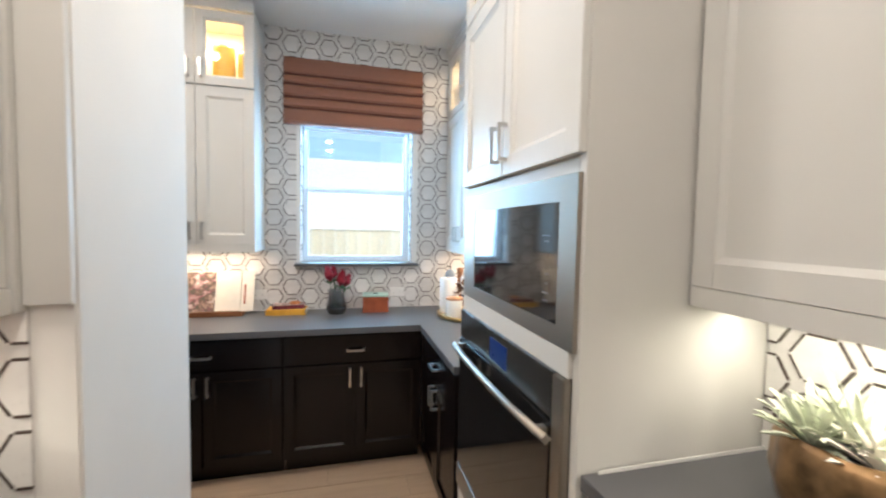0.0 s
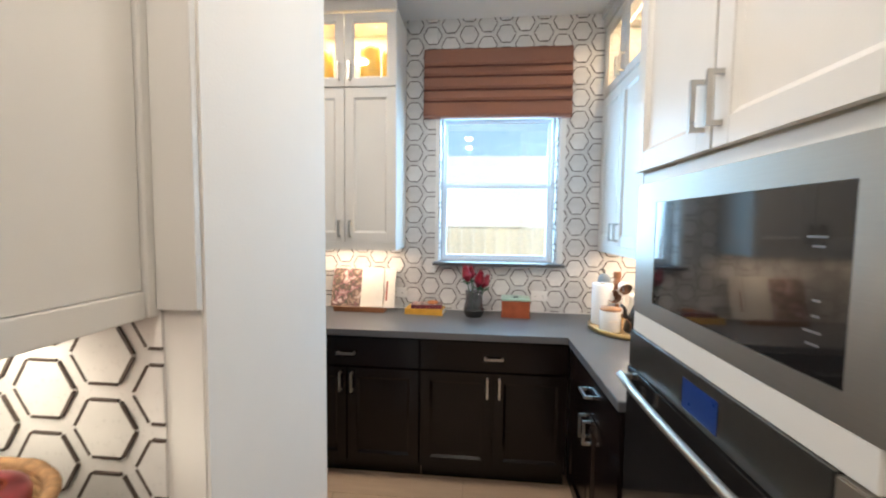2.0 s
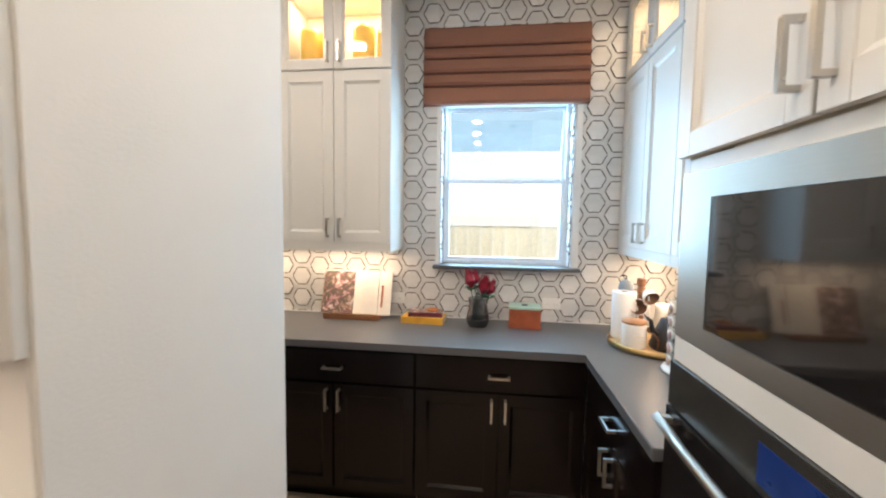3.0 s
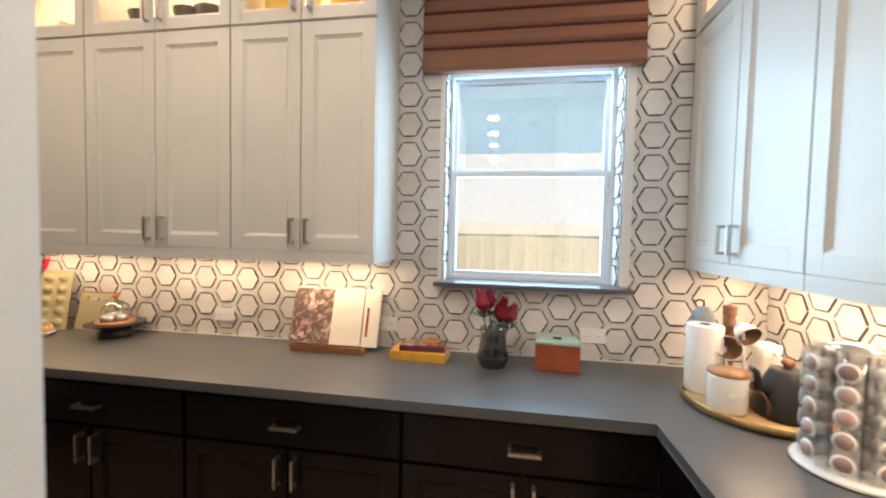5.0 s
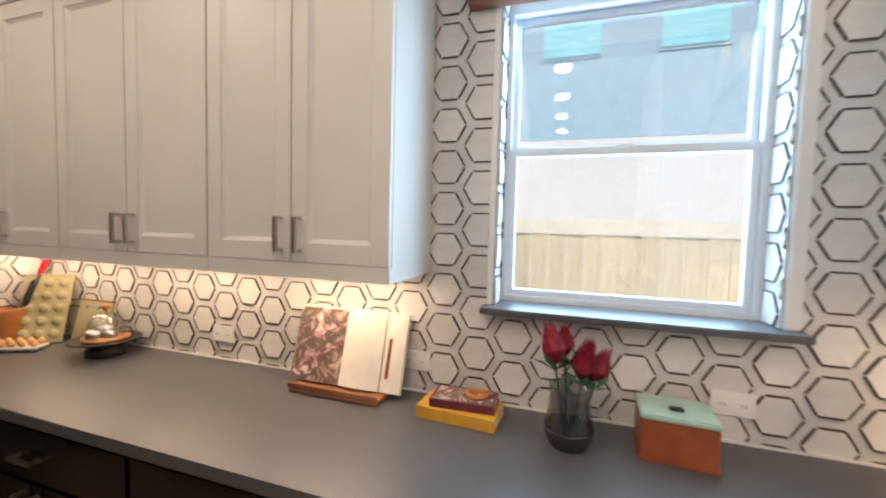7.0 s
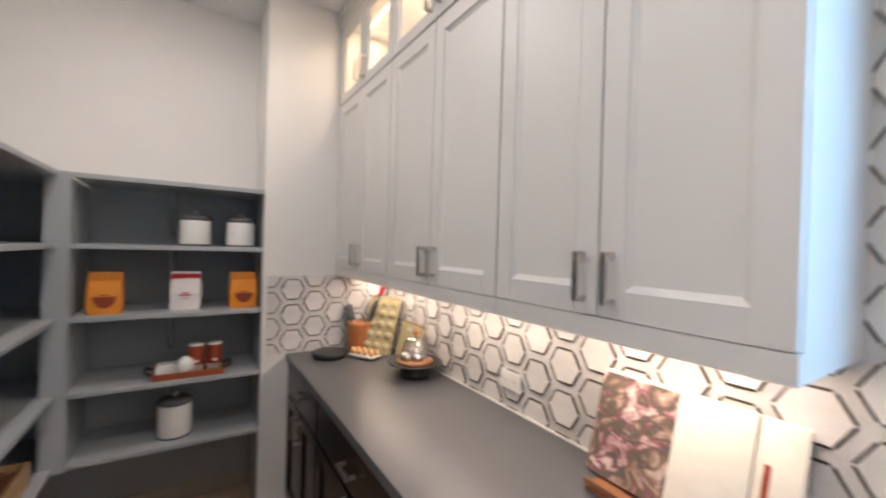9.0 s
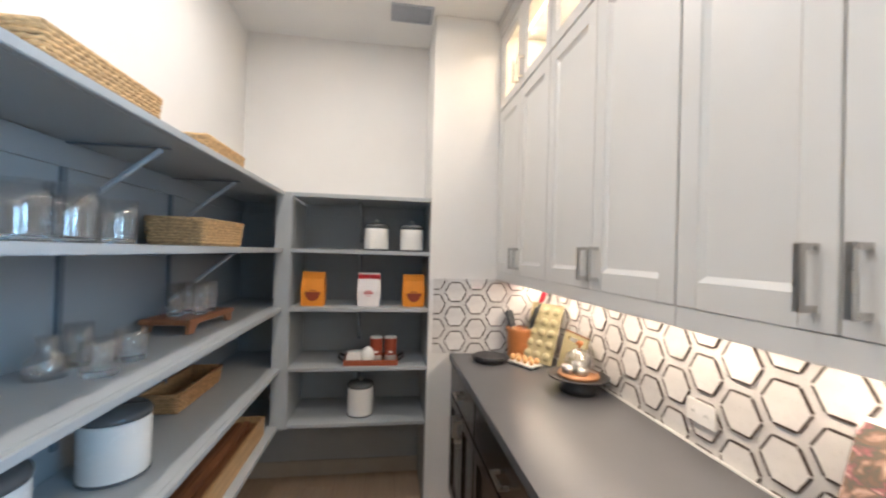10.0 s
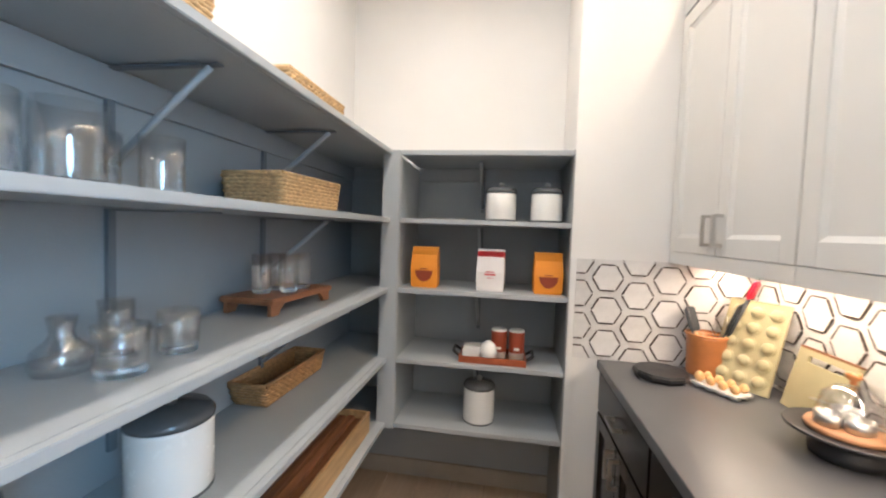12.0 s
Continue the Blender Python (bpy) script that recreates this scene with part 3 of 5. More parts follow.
# ---- things: materials ----
THICK = glass("thick_glass")
WICKERDARK = material("dark_wicker", (0.27, 0.15, 0.065), 0.8, vary=0.35, scale=60, stretch=(1, 1, 2.5), bump=0.8, bump_scale=220)
DARKWOOD = material("dark_brown_wood", (0.12, 0.055, 0.03), 0.45, vary=0.3, scale=18)
MIDWOOD = material("mid_brown_wood", (0.42, 0.21, 0.10), 0.5, vary=0.2, scale=20, bump=0.1)
HONEY = material("honey_cane", (0.40, 0.22, 0.09), 0.6, vary=0.3, scale=50, stretch=(1, 1, 2), bump=0.5, bump_scale=180)
WICKER = material("woven_seagrass", (0.56, 0.37, 0.18), 0.8, vary=0.35, scale=60, stretch=(1, 1, 2.5), bump=0.8, bump_scale=220)
OAK = material("light_wood", (0.50, 0.32, 0.15), 0.5, vary=0.2, scale=20, stretch=(0.3, 2, 2), bump=0.15)
WALNUT = material("brown_wood", (0.26, 0.11, 0.05), 0.45, vary=0.3, scale=18, stretch=(0.3, 2, 2), bump=0.15)
CERAMIC = material("white_ceramic", (0.80, 0.79, 0.76), 0.25, vary=0.03, clear=0.3)
LIDGREY = material("smoky_lid", (0.10, 0.105, 0.11), 0.2, vary=0.2, clear=0.4)
PAPER = material("cream_paper", (0.76, 0.72, 0.65), 0.85, vary=0.04, scale=20)
TOWEL = material("paper_towel", (0.82, 0.81, 0.80), 0.95, vary=0.03, scale=60, bump=0.5, bump_scale=150)
ORANGE = material("orange_bag", (0.75, 0.27, 0.02), 0.5, vary=0.08, scale=14, bump=0.3, bump_scale=25)
RED = material("red_print", (0.52, 0.03, 0.035), 0.5, vary=0.1)
WHITEBAG = material("white_bag", (0.78, 0.74, 0.72), 0.55, vary=0.05, scale=14, bump=0.3, bump_scale=25)
MAROON = material("maroon_print", (0.28, 0.05, 0.02), 0.55, vary=0.15)
COPPER = material("terracotta_glaze", (0.50, 0.19, 0.06), 0.35, vary=0.15, scale=16, clear=0.2)
CREAM = material("cream_enamel", (0.44, 0.39, 0.23), 0.35, vary=0.06, scale=12)
EGG = material("brown_eggs", (0.72, 0.42, 0.18), 0.5, vary=0.08, scale=30)
GOLD = material("brass", (0.60, 0.42, 0.18), 0.3, 1.0, vary=0.1)
AMBER = material("golden_glass_vessel", (0.85, 0.58, 0.07), 0.25, vary=0.15, scale=10, clear=0.5)
BRONZE = material("patchy_bronze", (0.20, 0.12, 0.055), 0.35, 0.6, vary=0.7, scale=18, bump=0.2, bump_scale=40)
MINT = material("pale_green_lacquer", (0.42, 0.58, 0.48), 0.3, vary=0.08)
REDWOOD = material("red_brown_leather", (0.30, 0.075, 0.03), 0.4, vary=0.2, scale=16, bump=0.1)
PETAL = material("deep_red_petals", (0.25, 0.012, 0.03), 0.5, vary=0.4, scale=50)
LEAF = material("dark_leaf", (0.04, 0.11, 0.045), 0.5, vary=0.35, scale=30)
SAGE = material("pale_sage_leaf", (0.60, 0.64, 0.50), 0.6, vary=0.25, scale=25)
BLUELEAF = material("blue_grey_leaf", (0.16, 0.22, 0.26), 0.6, vary=0.2, scale=20)
FRUIT = material("pomegranate_skin", (0.30, 0.045, 0.05), 0.4, vary=0.65, scale=14, clear=0.2, bump=0.1)
PLUM = material("plum_skin", (0.13, 0.025, 0.04), 0.3, vary=0.4, scale=14)
MUSTARD = material("mustard_cover", (0.62, 0.33, 0.04), 0.5, vary=0.15, scale=12)
RUBBERRED = material("red_silicone", (0.60, 0.02, 0.05), 0.45, vary=0.05)
DARKGREY = material("dark_grey_silicone", (0.05, 0.055, 0.06), 0.5, vary=0.1)
PINKPOD = material("pink_pod_lid", (0.50, 0.33, 0.29), 0.4, vary=0.25, random_tone=0.4)
BLUEGREY = material("blue_grey_glaze", (0.27, 0.31, 0.35), 0.35, vary=0.06)
OUTLET = material("outlet_plastic", (0.78, 0.77, 0.75), 0.4, vary=0.01)


def photo_print():
    """A page printed with a busy still life of flowers in plum, rose, cream and green blotches."""
    m = material("printed_photo", (0.3, 0.2, 0.2), 0.4)
    nt = m.node_tree
    vor = nt.nodes.new("ShaderNodeTexNoise")
    vor.inputs["Scale"].default_value, vor.inputs["Detail"].default_value, vor.inputs["Distortion"].default_value = 15, 6.0, 1.2
    ramp = nt.nodes.new("ShaderNodeValToRGB")
    cols = [(0.0, (0.68, 0.60, 0.55)), (0.22, (0.46, 0.32, 0.26)), (0.4, (0.18, 0.12, 0.09)), (0.52, (0.10, 0.11, 0.09)), (0.64, (0.30, 0.11, 0.13)), (0.78, (0.60, 0.46, 0.42)), (1.0, (0.76, 0.71, 0.68))]
    for i, (p, c) in enumerate(cols):
        e = ramp.color_ramp.elements[i] if i < 2 else ramp.color_ramp.elements.new(p)
        e.position, e.color = p, (*c, 1)
    tc = nt.nodes.new("ShaderNodeTexCoord")
    nt.links.new(tc.outputs["Object"], vor.inputs["Vector"])
    sep = nt.nodes.new("ShaderNodeSeparateColor")
    nt.links.new(vor.outputs["Color"], sep.inputs[0])
    mr = nt.nodes.new("ShaderNodeMapRange")
    mr.inputs["From Min"].default_value, mr.inputs["From Max"].default_value = 0.3, 0.7
    nt.links.new(sep.outputs[0], mr.inputs["Value"])
    nt.links.new(mr.outputs[0], ramp.inputs[0])
    nt.links.new(ramp.outputs[0], nt.nodes["Principled BSDF"].inputs["Base Color"])
    return m


PHOTO = photo_print()


# ---- makers ----
def basket(m, lx, ly, h, label, mat=None, flare=1.06, weave=True, group="woven baskets"):
    """An open rectangular basket: a floor, four woven walls of stacked coils, a rim."""
    mat = mat or WICKER
    b = thing("basket", m, label, "basket", group)
    part("base", B((-lx / 2, lx / 2, -ly / 2, ly / 2, 0.001, 0.008), bevel=0.002), mat, b)
    n = max(4, int(h / 0.012))
    bm = bmesh.new()
    for k in range(n):
        s = 1 + (flare - 1) * k / n
        z = 0.008 + (k + 0.5) * (h - 0.012) / n
        pts = []
        steps = 12
        cs = [(-lx / 2 * s, -ly / 2 * s), (lx / 2 * s, -ly / 2 * s), (lx / 2 * s, ly / 2 * s), (-lx / 2 * s, ly / 2 * s)]
        for c in range(4):
            a, d = cs[c], cs[(c + 1) % 4]
            L = math.hypot(d[0] - a[0], d[1] - a[1])
            nn = max(4, int(L / 0.014))
            for j in range(nn):
                t = j / nn
                w = 0.0022 * (1 if (j + k) % 2 else -1)
                nx, ny = (d[1] - a[1]) / L, -(d[0] - a[0]) / L
                pts.append((a[0] + (d[0] - a[0]) * t + nx * w, a[1] + (d[1] - a[1]) * t + ny * w, z))
        pts.append(pts[0])
        tube(bm, pts, (h / n) * 0.56, 5)
    part("weave", bm, mat, b)
    s = flare
    bm = bmesh.new()
    c = [(-lx / 2 * s, -ly / 2 * s, h), (lx / 2 * s, -ly / 2 * s, h), (lx / 2 * s, ly / 2 * s, h), (-lx / 2 * s, ly / 2 * s, h)]
    for i in range(4):
        tube(bm, [c[i], c[(i + 1) % 4]], 0.007, 7)
    part("rim", bm, mat, b)
    return b


def tumbler(m, r, h, label, group, square=False):
    g = thing("drinking_glass", m, label, "glass", group)
    seg = 24
    part("bowl", lathe(bmesh.new(), [(r * 0.92, 0.004), (r * 0.97, 0.014), (r, h * 0.5), (r * 1.02, h), (r * 1.02 - 0.0022, h), (r - 0.0025, h * 0.5), (r * 0.94, 0.016)], seg), GLASS, g)
    part("base", lathe(bmesh.new(), [(0.0, 0.0005), (r * 0.88, 0.0005), (r * 0.92, 0.004), (r * 0.93, 0.013), (r * 0.7, 0.015), (0.0, 0.012)], seg), THICK, g, "thick glass base")
    return g


def canister(m, r, h, label, group, lid=None):
    c = thing("canister", m, label, "canister", group)
    part("body", lathe(bmesh.new(), [(0, 0.001), (r * 0.93, 0.001), (r, 0.01), (r, h * 0.94), (r * 0.96, h), (0, h)], 32), CERAMIC, c, "glazed white body")
    part("base_ring", lathe(bmesh.new(), [(r * 0.90, 0.0), (r * 1.012, 0.002), (r * 1.012, 0.009), (r * 1.001, 0.0095)], 32), LIDGREY, c, "dark base ring")
    part("lid", lathe(bmesh.new(), [(0, h + 0.001), (r * 1.02, h + 0.001), (r * 1.03, h + 0.012), (r * 0.9, h + 0.026), (r * 0.3, h + 0.034), (0, h + 0.034)], 32), lid or LIDGREY, c, "smoky dark lid")
    part("knob", lathe(bmesh.new(), [(0, h + 0.0345), (0.010, h + 0.035), (0.014, h + 0.045), (0.010, h + 0.054), (0, h + 0.056)], 16), NICKEL, c)
    return c


def bag(m, w, d, h, mat, print_mat, label, band=None):
    b = thing("food_bag", m, label, "packet", "bags on the end shelf")
    bm = bmesh.new()
    rings = []
    for z, sx, sy in ((0, .94, .95), (0.012, 1, 1), (h * .45, 1.03, 1.06), (h * .8, .98, .8), (h * .92, 1.0, .3), (h, 1.01, .07)):
        hw, hd = w / 2 * sx, d / 2 * sy
        rings.append([bm.verts.new(p) for p in ((-hw, -hd, z), (0, -hd * 1.08, z), (hw, -hd, z), (hw * .96, 0, z), (hw, hd, z), (0, hd * 1.05, z), (-hw, hd, z), (-hw * .96, 0, z))])
    for a, c in zip(rings, rings[1:]):
        for i in range(8):
            bm.faces.new((a[i], a[(i + 1) % 8], c[(i + 1) % 8], c[i]))
    bm.faces.new(rings[0][::-1])
    bm.faces.new(rings[-1])
    part("pouch", bm, mat, b)
    y = -d / 2 * 1.13
    bm = bmesh.new()
    n = 14
    cz = h * .42
    arc = [(w * .33 * math.cos(math.pi + math.pi * i / n), cz + h * .27 * math.sin(math.pi + math.pi * i / n)) for i in range(n + 1)]
    if band:
        arc = [(-w * .2, cz - h * .04), (w * .2, cz - h * .04), (w * .2, cz + h * .0), (-w * .2, cz + h * .0)]
    lo = [bm.verts.new((x, y - 0.001, z)) for x, z in arc]
    hi = [bm.verts.new((x, y + 0.004, z)) for x, z in arc]
    bm.faces.new(lo)
    bm.faces.new(hi[::-1])
    for i in range(len(arc)):
        bm.faces.new((lo[i], hi[i], hi[(i + 1) % len(arc)], lo[(i + 1) % len(arc)]))
    part("emblem", bm, print_mat, b, "printed emblem")
    part("print_bar", B((-w * .14, w * .14, y - 0.0015, y + 0.003, cz + h * .03, cz + h * .055), (-w * .10, w * .10, y - 0.0018, y + 0.002, cz - h * .11, cz - h * .095)), MAROON if not band else RED, b, "unreadable printed line")
    if band:
        part("top_band", B((-w * .505, w * .505, -d * .36, d * .36, h * .76, h * .95), bevel=0.004), RED, b, "bright red top band")
    return b


# ---- pantry shelves ----
basket(pose(-0.98, 4.80, 1.836), 0.40, 0.20, 0.125, "long woven seagrass basket on the slate top shelf")
basket(pose(-1.71, 4.80, 1.836), 0.38, 0.20, 0.11, "low woven seagrass basket on the slate top shelf")
basket(pose(-1.61, 4.845, 1.516, 0, 0, -4), 0.32, 0.19, 0.10, "rectangular woven seagrass basket beside clear glasses")
for x, y, r, h in ((-0.82, 4.84, .050, .13), (-0.94, 4.85, .052, .14), (-1.06, 4.755, .042, .125), (-1.13, 4.84, .043, .126)):
    tumbler(pose(x, y, 1.516), r, h, "clear straight glass vase on the slate shelf", "glasses on the upper shelf")
for x, y, r, h in ((-0.99, 4.892, .044, .092), (-1.13, 4.882, .040, .092), (-1.075, 4.785, .031, .118)):
    tumbler(pose(x, y, 1.181), r, h, "clear heavy-bottomed tumbler on the slate shelf", "tumblers on the middle shelf")
dec = thing("decanter", pose(-0.972, 4.785, 1.181) @ Matrix.Diagonal((0.76, 0.76, 0.8, 1)), "squat clear glass decanter with a narrow neck beside tumblers", "decanter")
part("bowl", lathe(bmesh.new(), [(0, .0005), (.055, .0005), (.062, .02), (.058, .05), (.03, .075), (.024, .09), (.030, .13), (.0275, .13), (.021, .09), (.027, .077), (.054, .05), (.057, .022), (0, .015)], 28), GLASS, dec)
riser = thing("wooden_riser", pose(-1.645, 4.81, 1.181, 0, 0, -4) @ Matrix.Diagonal((1.22, 0.9, 1, 1)), "red-brown wooden riser with short bracket feet on the shelf", "riser")
part("board", B((-0.15, 0.15, -0.105, 0.105, 0.035, 0.055), bevel=0.005), WALNUT, riser)
for sx in (-1, 1):
    for sy in (-1, 1):
        bm = bmesh.new()
        prism(bm, [(0, 0), (0.03, 0), (0.038, 0.018), (0.055, 0.034), (0, 0.034)], -0.008, 0.008, Matrix.Rotation(radians(90), 4, "X"))
        part("foot", bm, WALNUT, riser, at=pose(sx * 0.14, sy * 0.088, 0.0005) @ Matrix.Diagonal((-sx, 1, 1, 1)))
for x, y in ((-1.56, 4.79), (-1.605, 4.86), (-1.645, 4.79), (-1.70, 4.855)):
    tumbler(pose(x, y, 1.237), .031, .128, "slim clear glass on the wooden riser", "glasses on the riser")
canister(pose(-1.165, 4.828, 0.839), .089, .168, "large white canister with a smoky dark lid", "large shelf canisters")
canister(pose(-0.74, 4.81, 0.839), .105, .20, "large white canister with a smoky dark lid", "large shelf canisters")
bk = basket(pose(-1.775, 4.738, 0.839), 0.385, 0.125, 0.08, "narrow golden-brown woven trough with handle slots", HONEY, 1.1, group="wooden troughs")
part("handle_slot", B((0.196, 0.203, -0.03, 0.03, 0.045, 0.065)), DARKGREY, bk, "dark handle slot")
crate = thing("wooden_crate", pose(-1.72, 4.87, 0.519), "light wooden crate packed with dark brown slatted boards", "crate")
part("side", B((-0.37, 0.37, 0.108, 0.12, 0.0, 0.10), bevel=0.002), OAK, crate)
part("side", B((-0.37, 0.37, -0.12, -0.108, 0.0, 0.10), bevel=0.002), OAK, crate)
part("end", B((-0.37, -0.358, -0.107, 0.107, 0.0, 0.10), bevel=0.002), OAK, crate)
part("end", B((0.358, 0.37, -0.107, 0.107, 0.0, 0.10), bevel=0.002), OAK, crate)
part("base", B((-0.357, 0.357, -0.107, 0.107, 0.001, 0.01)), OAK, crate)
rng = random.Random(4)
for x in (-0.28, 0.0, 0.28):
    batten = thing("batten", pose(-1.72 + x, 4.87, 0.531), "dark wooden batten under boards in the crate", "batten", "battens in the crate")
    part("bar", B((-0.015, 0.015, -0.104, 0.104, 0, 0.05), bevel=0.002), DARKWOOD, batten)
for i in range(5):
    slat = thing("slatted_board", pose(-1.72, 4.787 + i * 0.0415, 0.5815, rng.uniform(-4, 4), 0, 0), "long dark brown polished board lying in the crate", "board", "boards in the crate")
    part("plank", B((-0.345 + rng.uniform(0, 0.02), 0.345 - rng.uniform(0, 0.02), -0.017, 0.017, 0, 0.018 + rng.uniform(0, 0.006)), bevel=0.004), WALNUT, slat)

for y in (5.545, 5.762):
    canister(pose(-2.33, y, 1.516), .073, .135, "small white canister with a smoky dark lid", "small shelf canisters")
canister(pose(-2.33, 5.475, 0.519), .077, .17, "small white canister with a smoky dark lid", "small shelf canisters")
bag(pose(-2.30, 5.187, 1.181, 0, 0, 90), .13, .075, .20, ORANGE, MAROON, "orange food packet with a maroon bowl emblem")
bag(pose(-2.30, 5.511, 1.181, 0, 0, 86), .13, .075, .20, WHITEBAG, RED, "white food packet with a bright red top", True)
bag(pose(-2.30, 5.778, 1.181, 0, 0, 93), .13, .075, .195, ORANGE, MAROON, "orange food packet with a maroon bowl emblem")
tray = thing("serving_tray", pose(-2.31, 5.535, 0.839, 0, 0, 90) @ Matrix.Diagonal((0.8, 1, 0.7, 1)), "red-brown wooden tray with black handles on the end shelf", "tray")
part("base", B((-0.19, 0.19, -0.08, 0.08, 0.001, 0.010), bevel=0.002), WALNUT, tray)
for b in ((-0.19, 0.19, -0.088, -0.08, 0.0, 0.045), (-0.19, 0.19, 0.08, 0.088, 0.0, 0.045), (-0.198, -0.19, -0.088, 0.088, 0.0, 0.045), (0.19, 0.198, -0.088, 0.088, 0.0, 0.045)):
    part("side", B(b, bevel=0.001), REDWOOD, tray)
for s in (-1, 1):
    bm = bmesh.new()
    tube(bm, [(s * .198, -.05, .03), (s * .235, -.045, .06), (s * .238, .045, .06), (s * .198, .05, .03)], 0.010, 8)
    part("handle", bm, BLACK, tray, "thick black handle")
for y, r in ((5.563, .037), (5.648, .037)):
    can = thing("tin_can", pose(-2.31, y, 0.851), "tin with a brown, red and white printed label", "tin", "tins in the tray")
    part("body", lathe(bmesh.new(), [(0, 0.0), (r, 0.0), (r, 0.14), (r - .003, 0.143), (0, 0.143)], 24), CERAMIC, can)
    part("paper_label", lathe(bmesh.new(), [(r + .0006, 0.035), (r + .001, 0.036), (r + .001, 0.134), (r + .0006, 0.135)], 24), MAROON, can, "dark red-brown label")
    part("print_bar", B((r, r + 0.002, -0.012, 0.012, 0.05, 0.062)), PAPER, can, "unreadable printed line")
jar = thing("egg_timer", pose(-2.262, 5.515, 0.851), "white egg-shaped pot in the tray", "pot")
part("body", lathe(bmesh.new(), [(0, 0), (.026, 0), (.040, .022), (.042, .045), (.032, .075), (.014, .090), (0, .093)], 24), CERAMIC, jar)
bx = thing("butter_box", pose(-2.30, 5.435, 0.851), "low white ceramic box in the tray", "box")
part("body", B((-0.04, 0.04, -0.045, 0.045, 0.0, 0.045), bevel=0.005), CERAMIC, bx)
part("lid", B((-0.038, 0.038, -0.043, 0.043, 0.0455, 0.056), bevel=0.004), CERAMIC, bx)

# ---- counter under the tiled wall ----
C = 0.9145
lid = thing("cast_iron_pan", pose(-2.03, 6.20, C), "round black lidded cast iron dish on the dark counter", "pan")
part("dish", lathe(bmesh.new(), [(0, .001), (.088, .001), (.098, .012), (.100, .024), (0, .024)], 10, smooth=False), BLACK, lid)
part("lid", lathe(bmesh.new(), [(0, .0245), (.099, .0245), (.094, .032), (0, .036)], 10, smooth=False), BLACK, lid)
crock = thing("utensil_crock", pose(-2.118, 6.40, C) @ Matrix.Diagonal((1.2, 1.2, 1.08, 1)), "terracotta-brown crock on the dark counter", "crock")
part("body", lathe(bmesh.new(), [(0, .001), (.052, .001), (.056, .01), (.060, .14), (.064, .15), (.058, .15), (.054, .14), (.05, .012), (0, .010)], 32), COPPER, crock)
part("rim", lathe(bmesh.new(), [(.0575, .1505), (.0655, .1505), (.0665, .156), (.0585, .157)], 32), COPPER, crock)


def utensil(name, base, tip, r, head, mat, headmat, label):
    u = thing(name, pose(*base), label, "utensil", "utensils in the crock")
    u.matrix_basis = pose(base[0] - 0.088, base[1] - 0.01, base[2])
    d = Vector(tip) - Vector(base)
    bm = bmesh.new()
    tube(bm, [(0, 0, 0), tuple(d * 0.6), tuple(d)], r, 8)
    part("shaft", bm, mat, u)
    q = d.to_track_quat("Z", "Y").to_matrix().to_4x4()
    bm = bmesh.new()
    w, h, t = head
    box(bm, -w / 2, w / 2, -t / 2, t / 2, 0, h, min(w, t) * 0.42, None)
    part("head", bm, headmat, u, at=Matrix.Translation(d) @ q)
    return u


utensil("spatula", (-2.035, 6.42, C + .02), (-1.995, 6.47, C + .20), .006, (.070, .11, .010), DARKGREY, DARKGREY, "dark grey silicone spatula in the crock")
utensil("spoon", (-2.03, 6.40, C + .02), (-2.05, 6.36, C + .18), .005, (.060, .09, .014), LIDGREY, LIDGREY, "grey cooking spoon in the crock")
utensil("spatula", (-2.02, 6.41, C + .02), (-2.06, 6.38, C + .17), .006, (.062, .10, .012), OAK, DARKGREY, "dark spatula in the crock")
utensil("brush", (-2.03, 6.43, C + .02), (-1.935, 6.50, C + .33), .007, (.042, .075, .016), DARKGREY, RUBBERRED, "grey-handled brush with a red silicone head")
wh = thing("whisk", pose(-2.128, 6.41, C + .02), "wire whisk in the crock", "whisk")
bm = bmesh.new()
for a in range(4):
    c, s = math.cos(a * math.pi / 4), math.sin(a * math.pi / 4)
    tube(bm, [(.02, .02, .12), (.02 + .03 * c, .03 + .03 * s, .17), (.03 + .02 * c, .04 + .02 * s, .22), (.03, .04, .235), (.03 - .02 * c, .04 - .02 * s, .22), (.02 - .03 * c, .03 - .03 * s, .17), (.02, .02, .12)], .0012, 4)
part("wires", bm, NICKEL, wh)
bm = bmesh.new()
tube(bm, [(0, 0, 0), (.02, .02, .12)], .006, 8)
part("handle", bm, NICKEL, wh)

SMALL = Matrix.Diagonal((0.84, 0.84, 0.84, 1))
eggs = thing("egg_tray", pose(-1.925, 6.365, C, 0, 0, 30) @ SMALL, "white ceramic egg tray on the dark counter", "egg tray")
part("plate", B((-0.105, 0.105, -0.055, 0.055, 0.012, 0.022), bevel=0.005), CERAMIC, eggs)
for i in range(4):
    for j in range(2):
        part("cup", lathe(bmesh.new(), [(.012, .0005), (.020, .004), (.024, .016), (.026, .0235), (.0235, .024), (.018, .0225)], 16, -0.076 + i * 0.051, -0.026 + j * 0.052), CERAMIC, eggs)
egg0 = thing("egg", pose(-1.925, 6.365, C + .021, 0, 0, 30) @ SMALL @ pose(-.076, -.026, 0), "pale brown egg in the ceramic tray", "egg", "eggs in the tray")
part("shell", lathe(bmesh.new(), [(0, 0), (.010, .001), (.019, .010), (.021, .020), (.017, .034), (.009, .043), (0, .046)], 18), EGG, egg0)
for i in range(4):
    for j in range(2):
        if i or j:
            copy_thing(egg0, pose(-1.925, 6.365, C + .021, 0, 0, 30) @ SMALL @ pose(-0.076 + i * 0.051, -0.026 + j * 0.052, 0, (i * 7) % 5, (j * 9) % 7, 0))

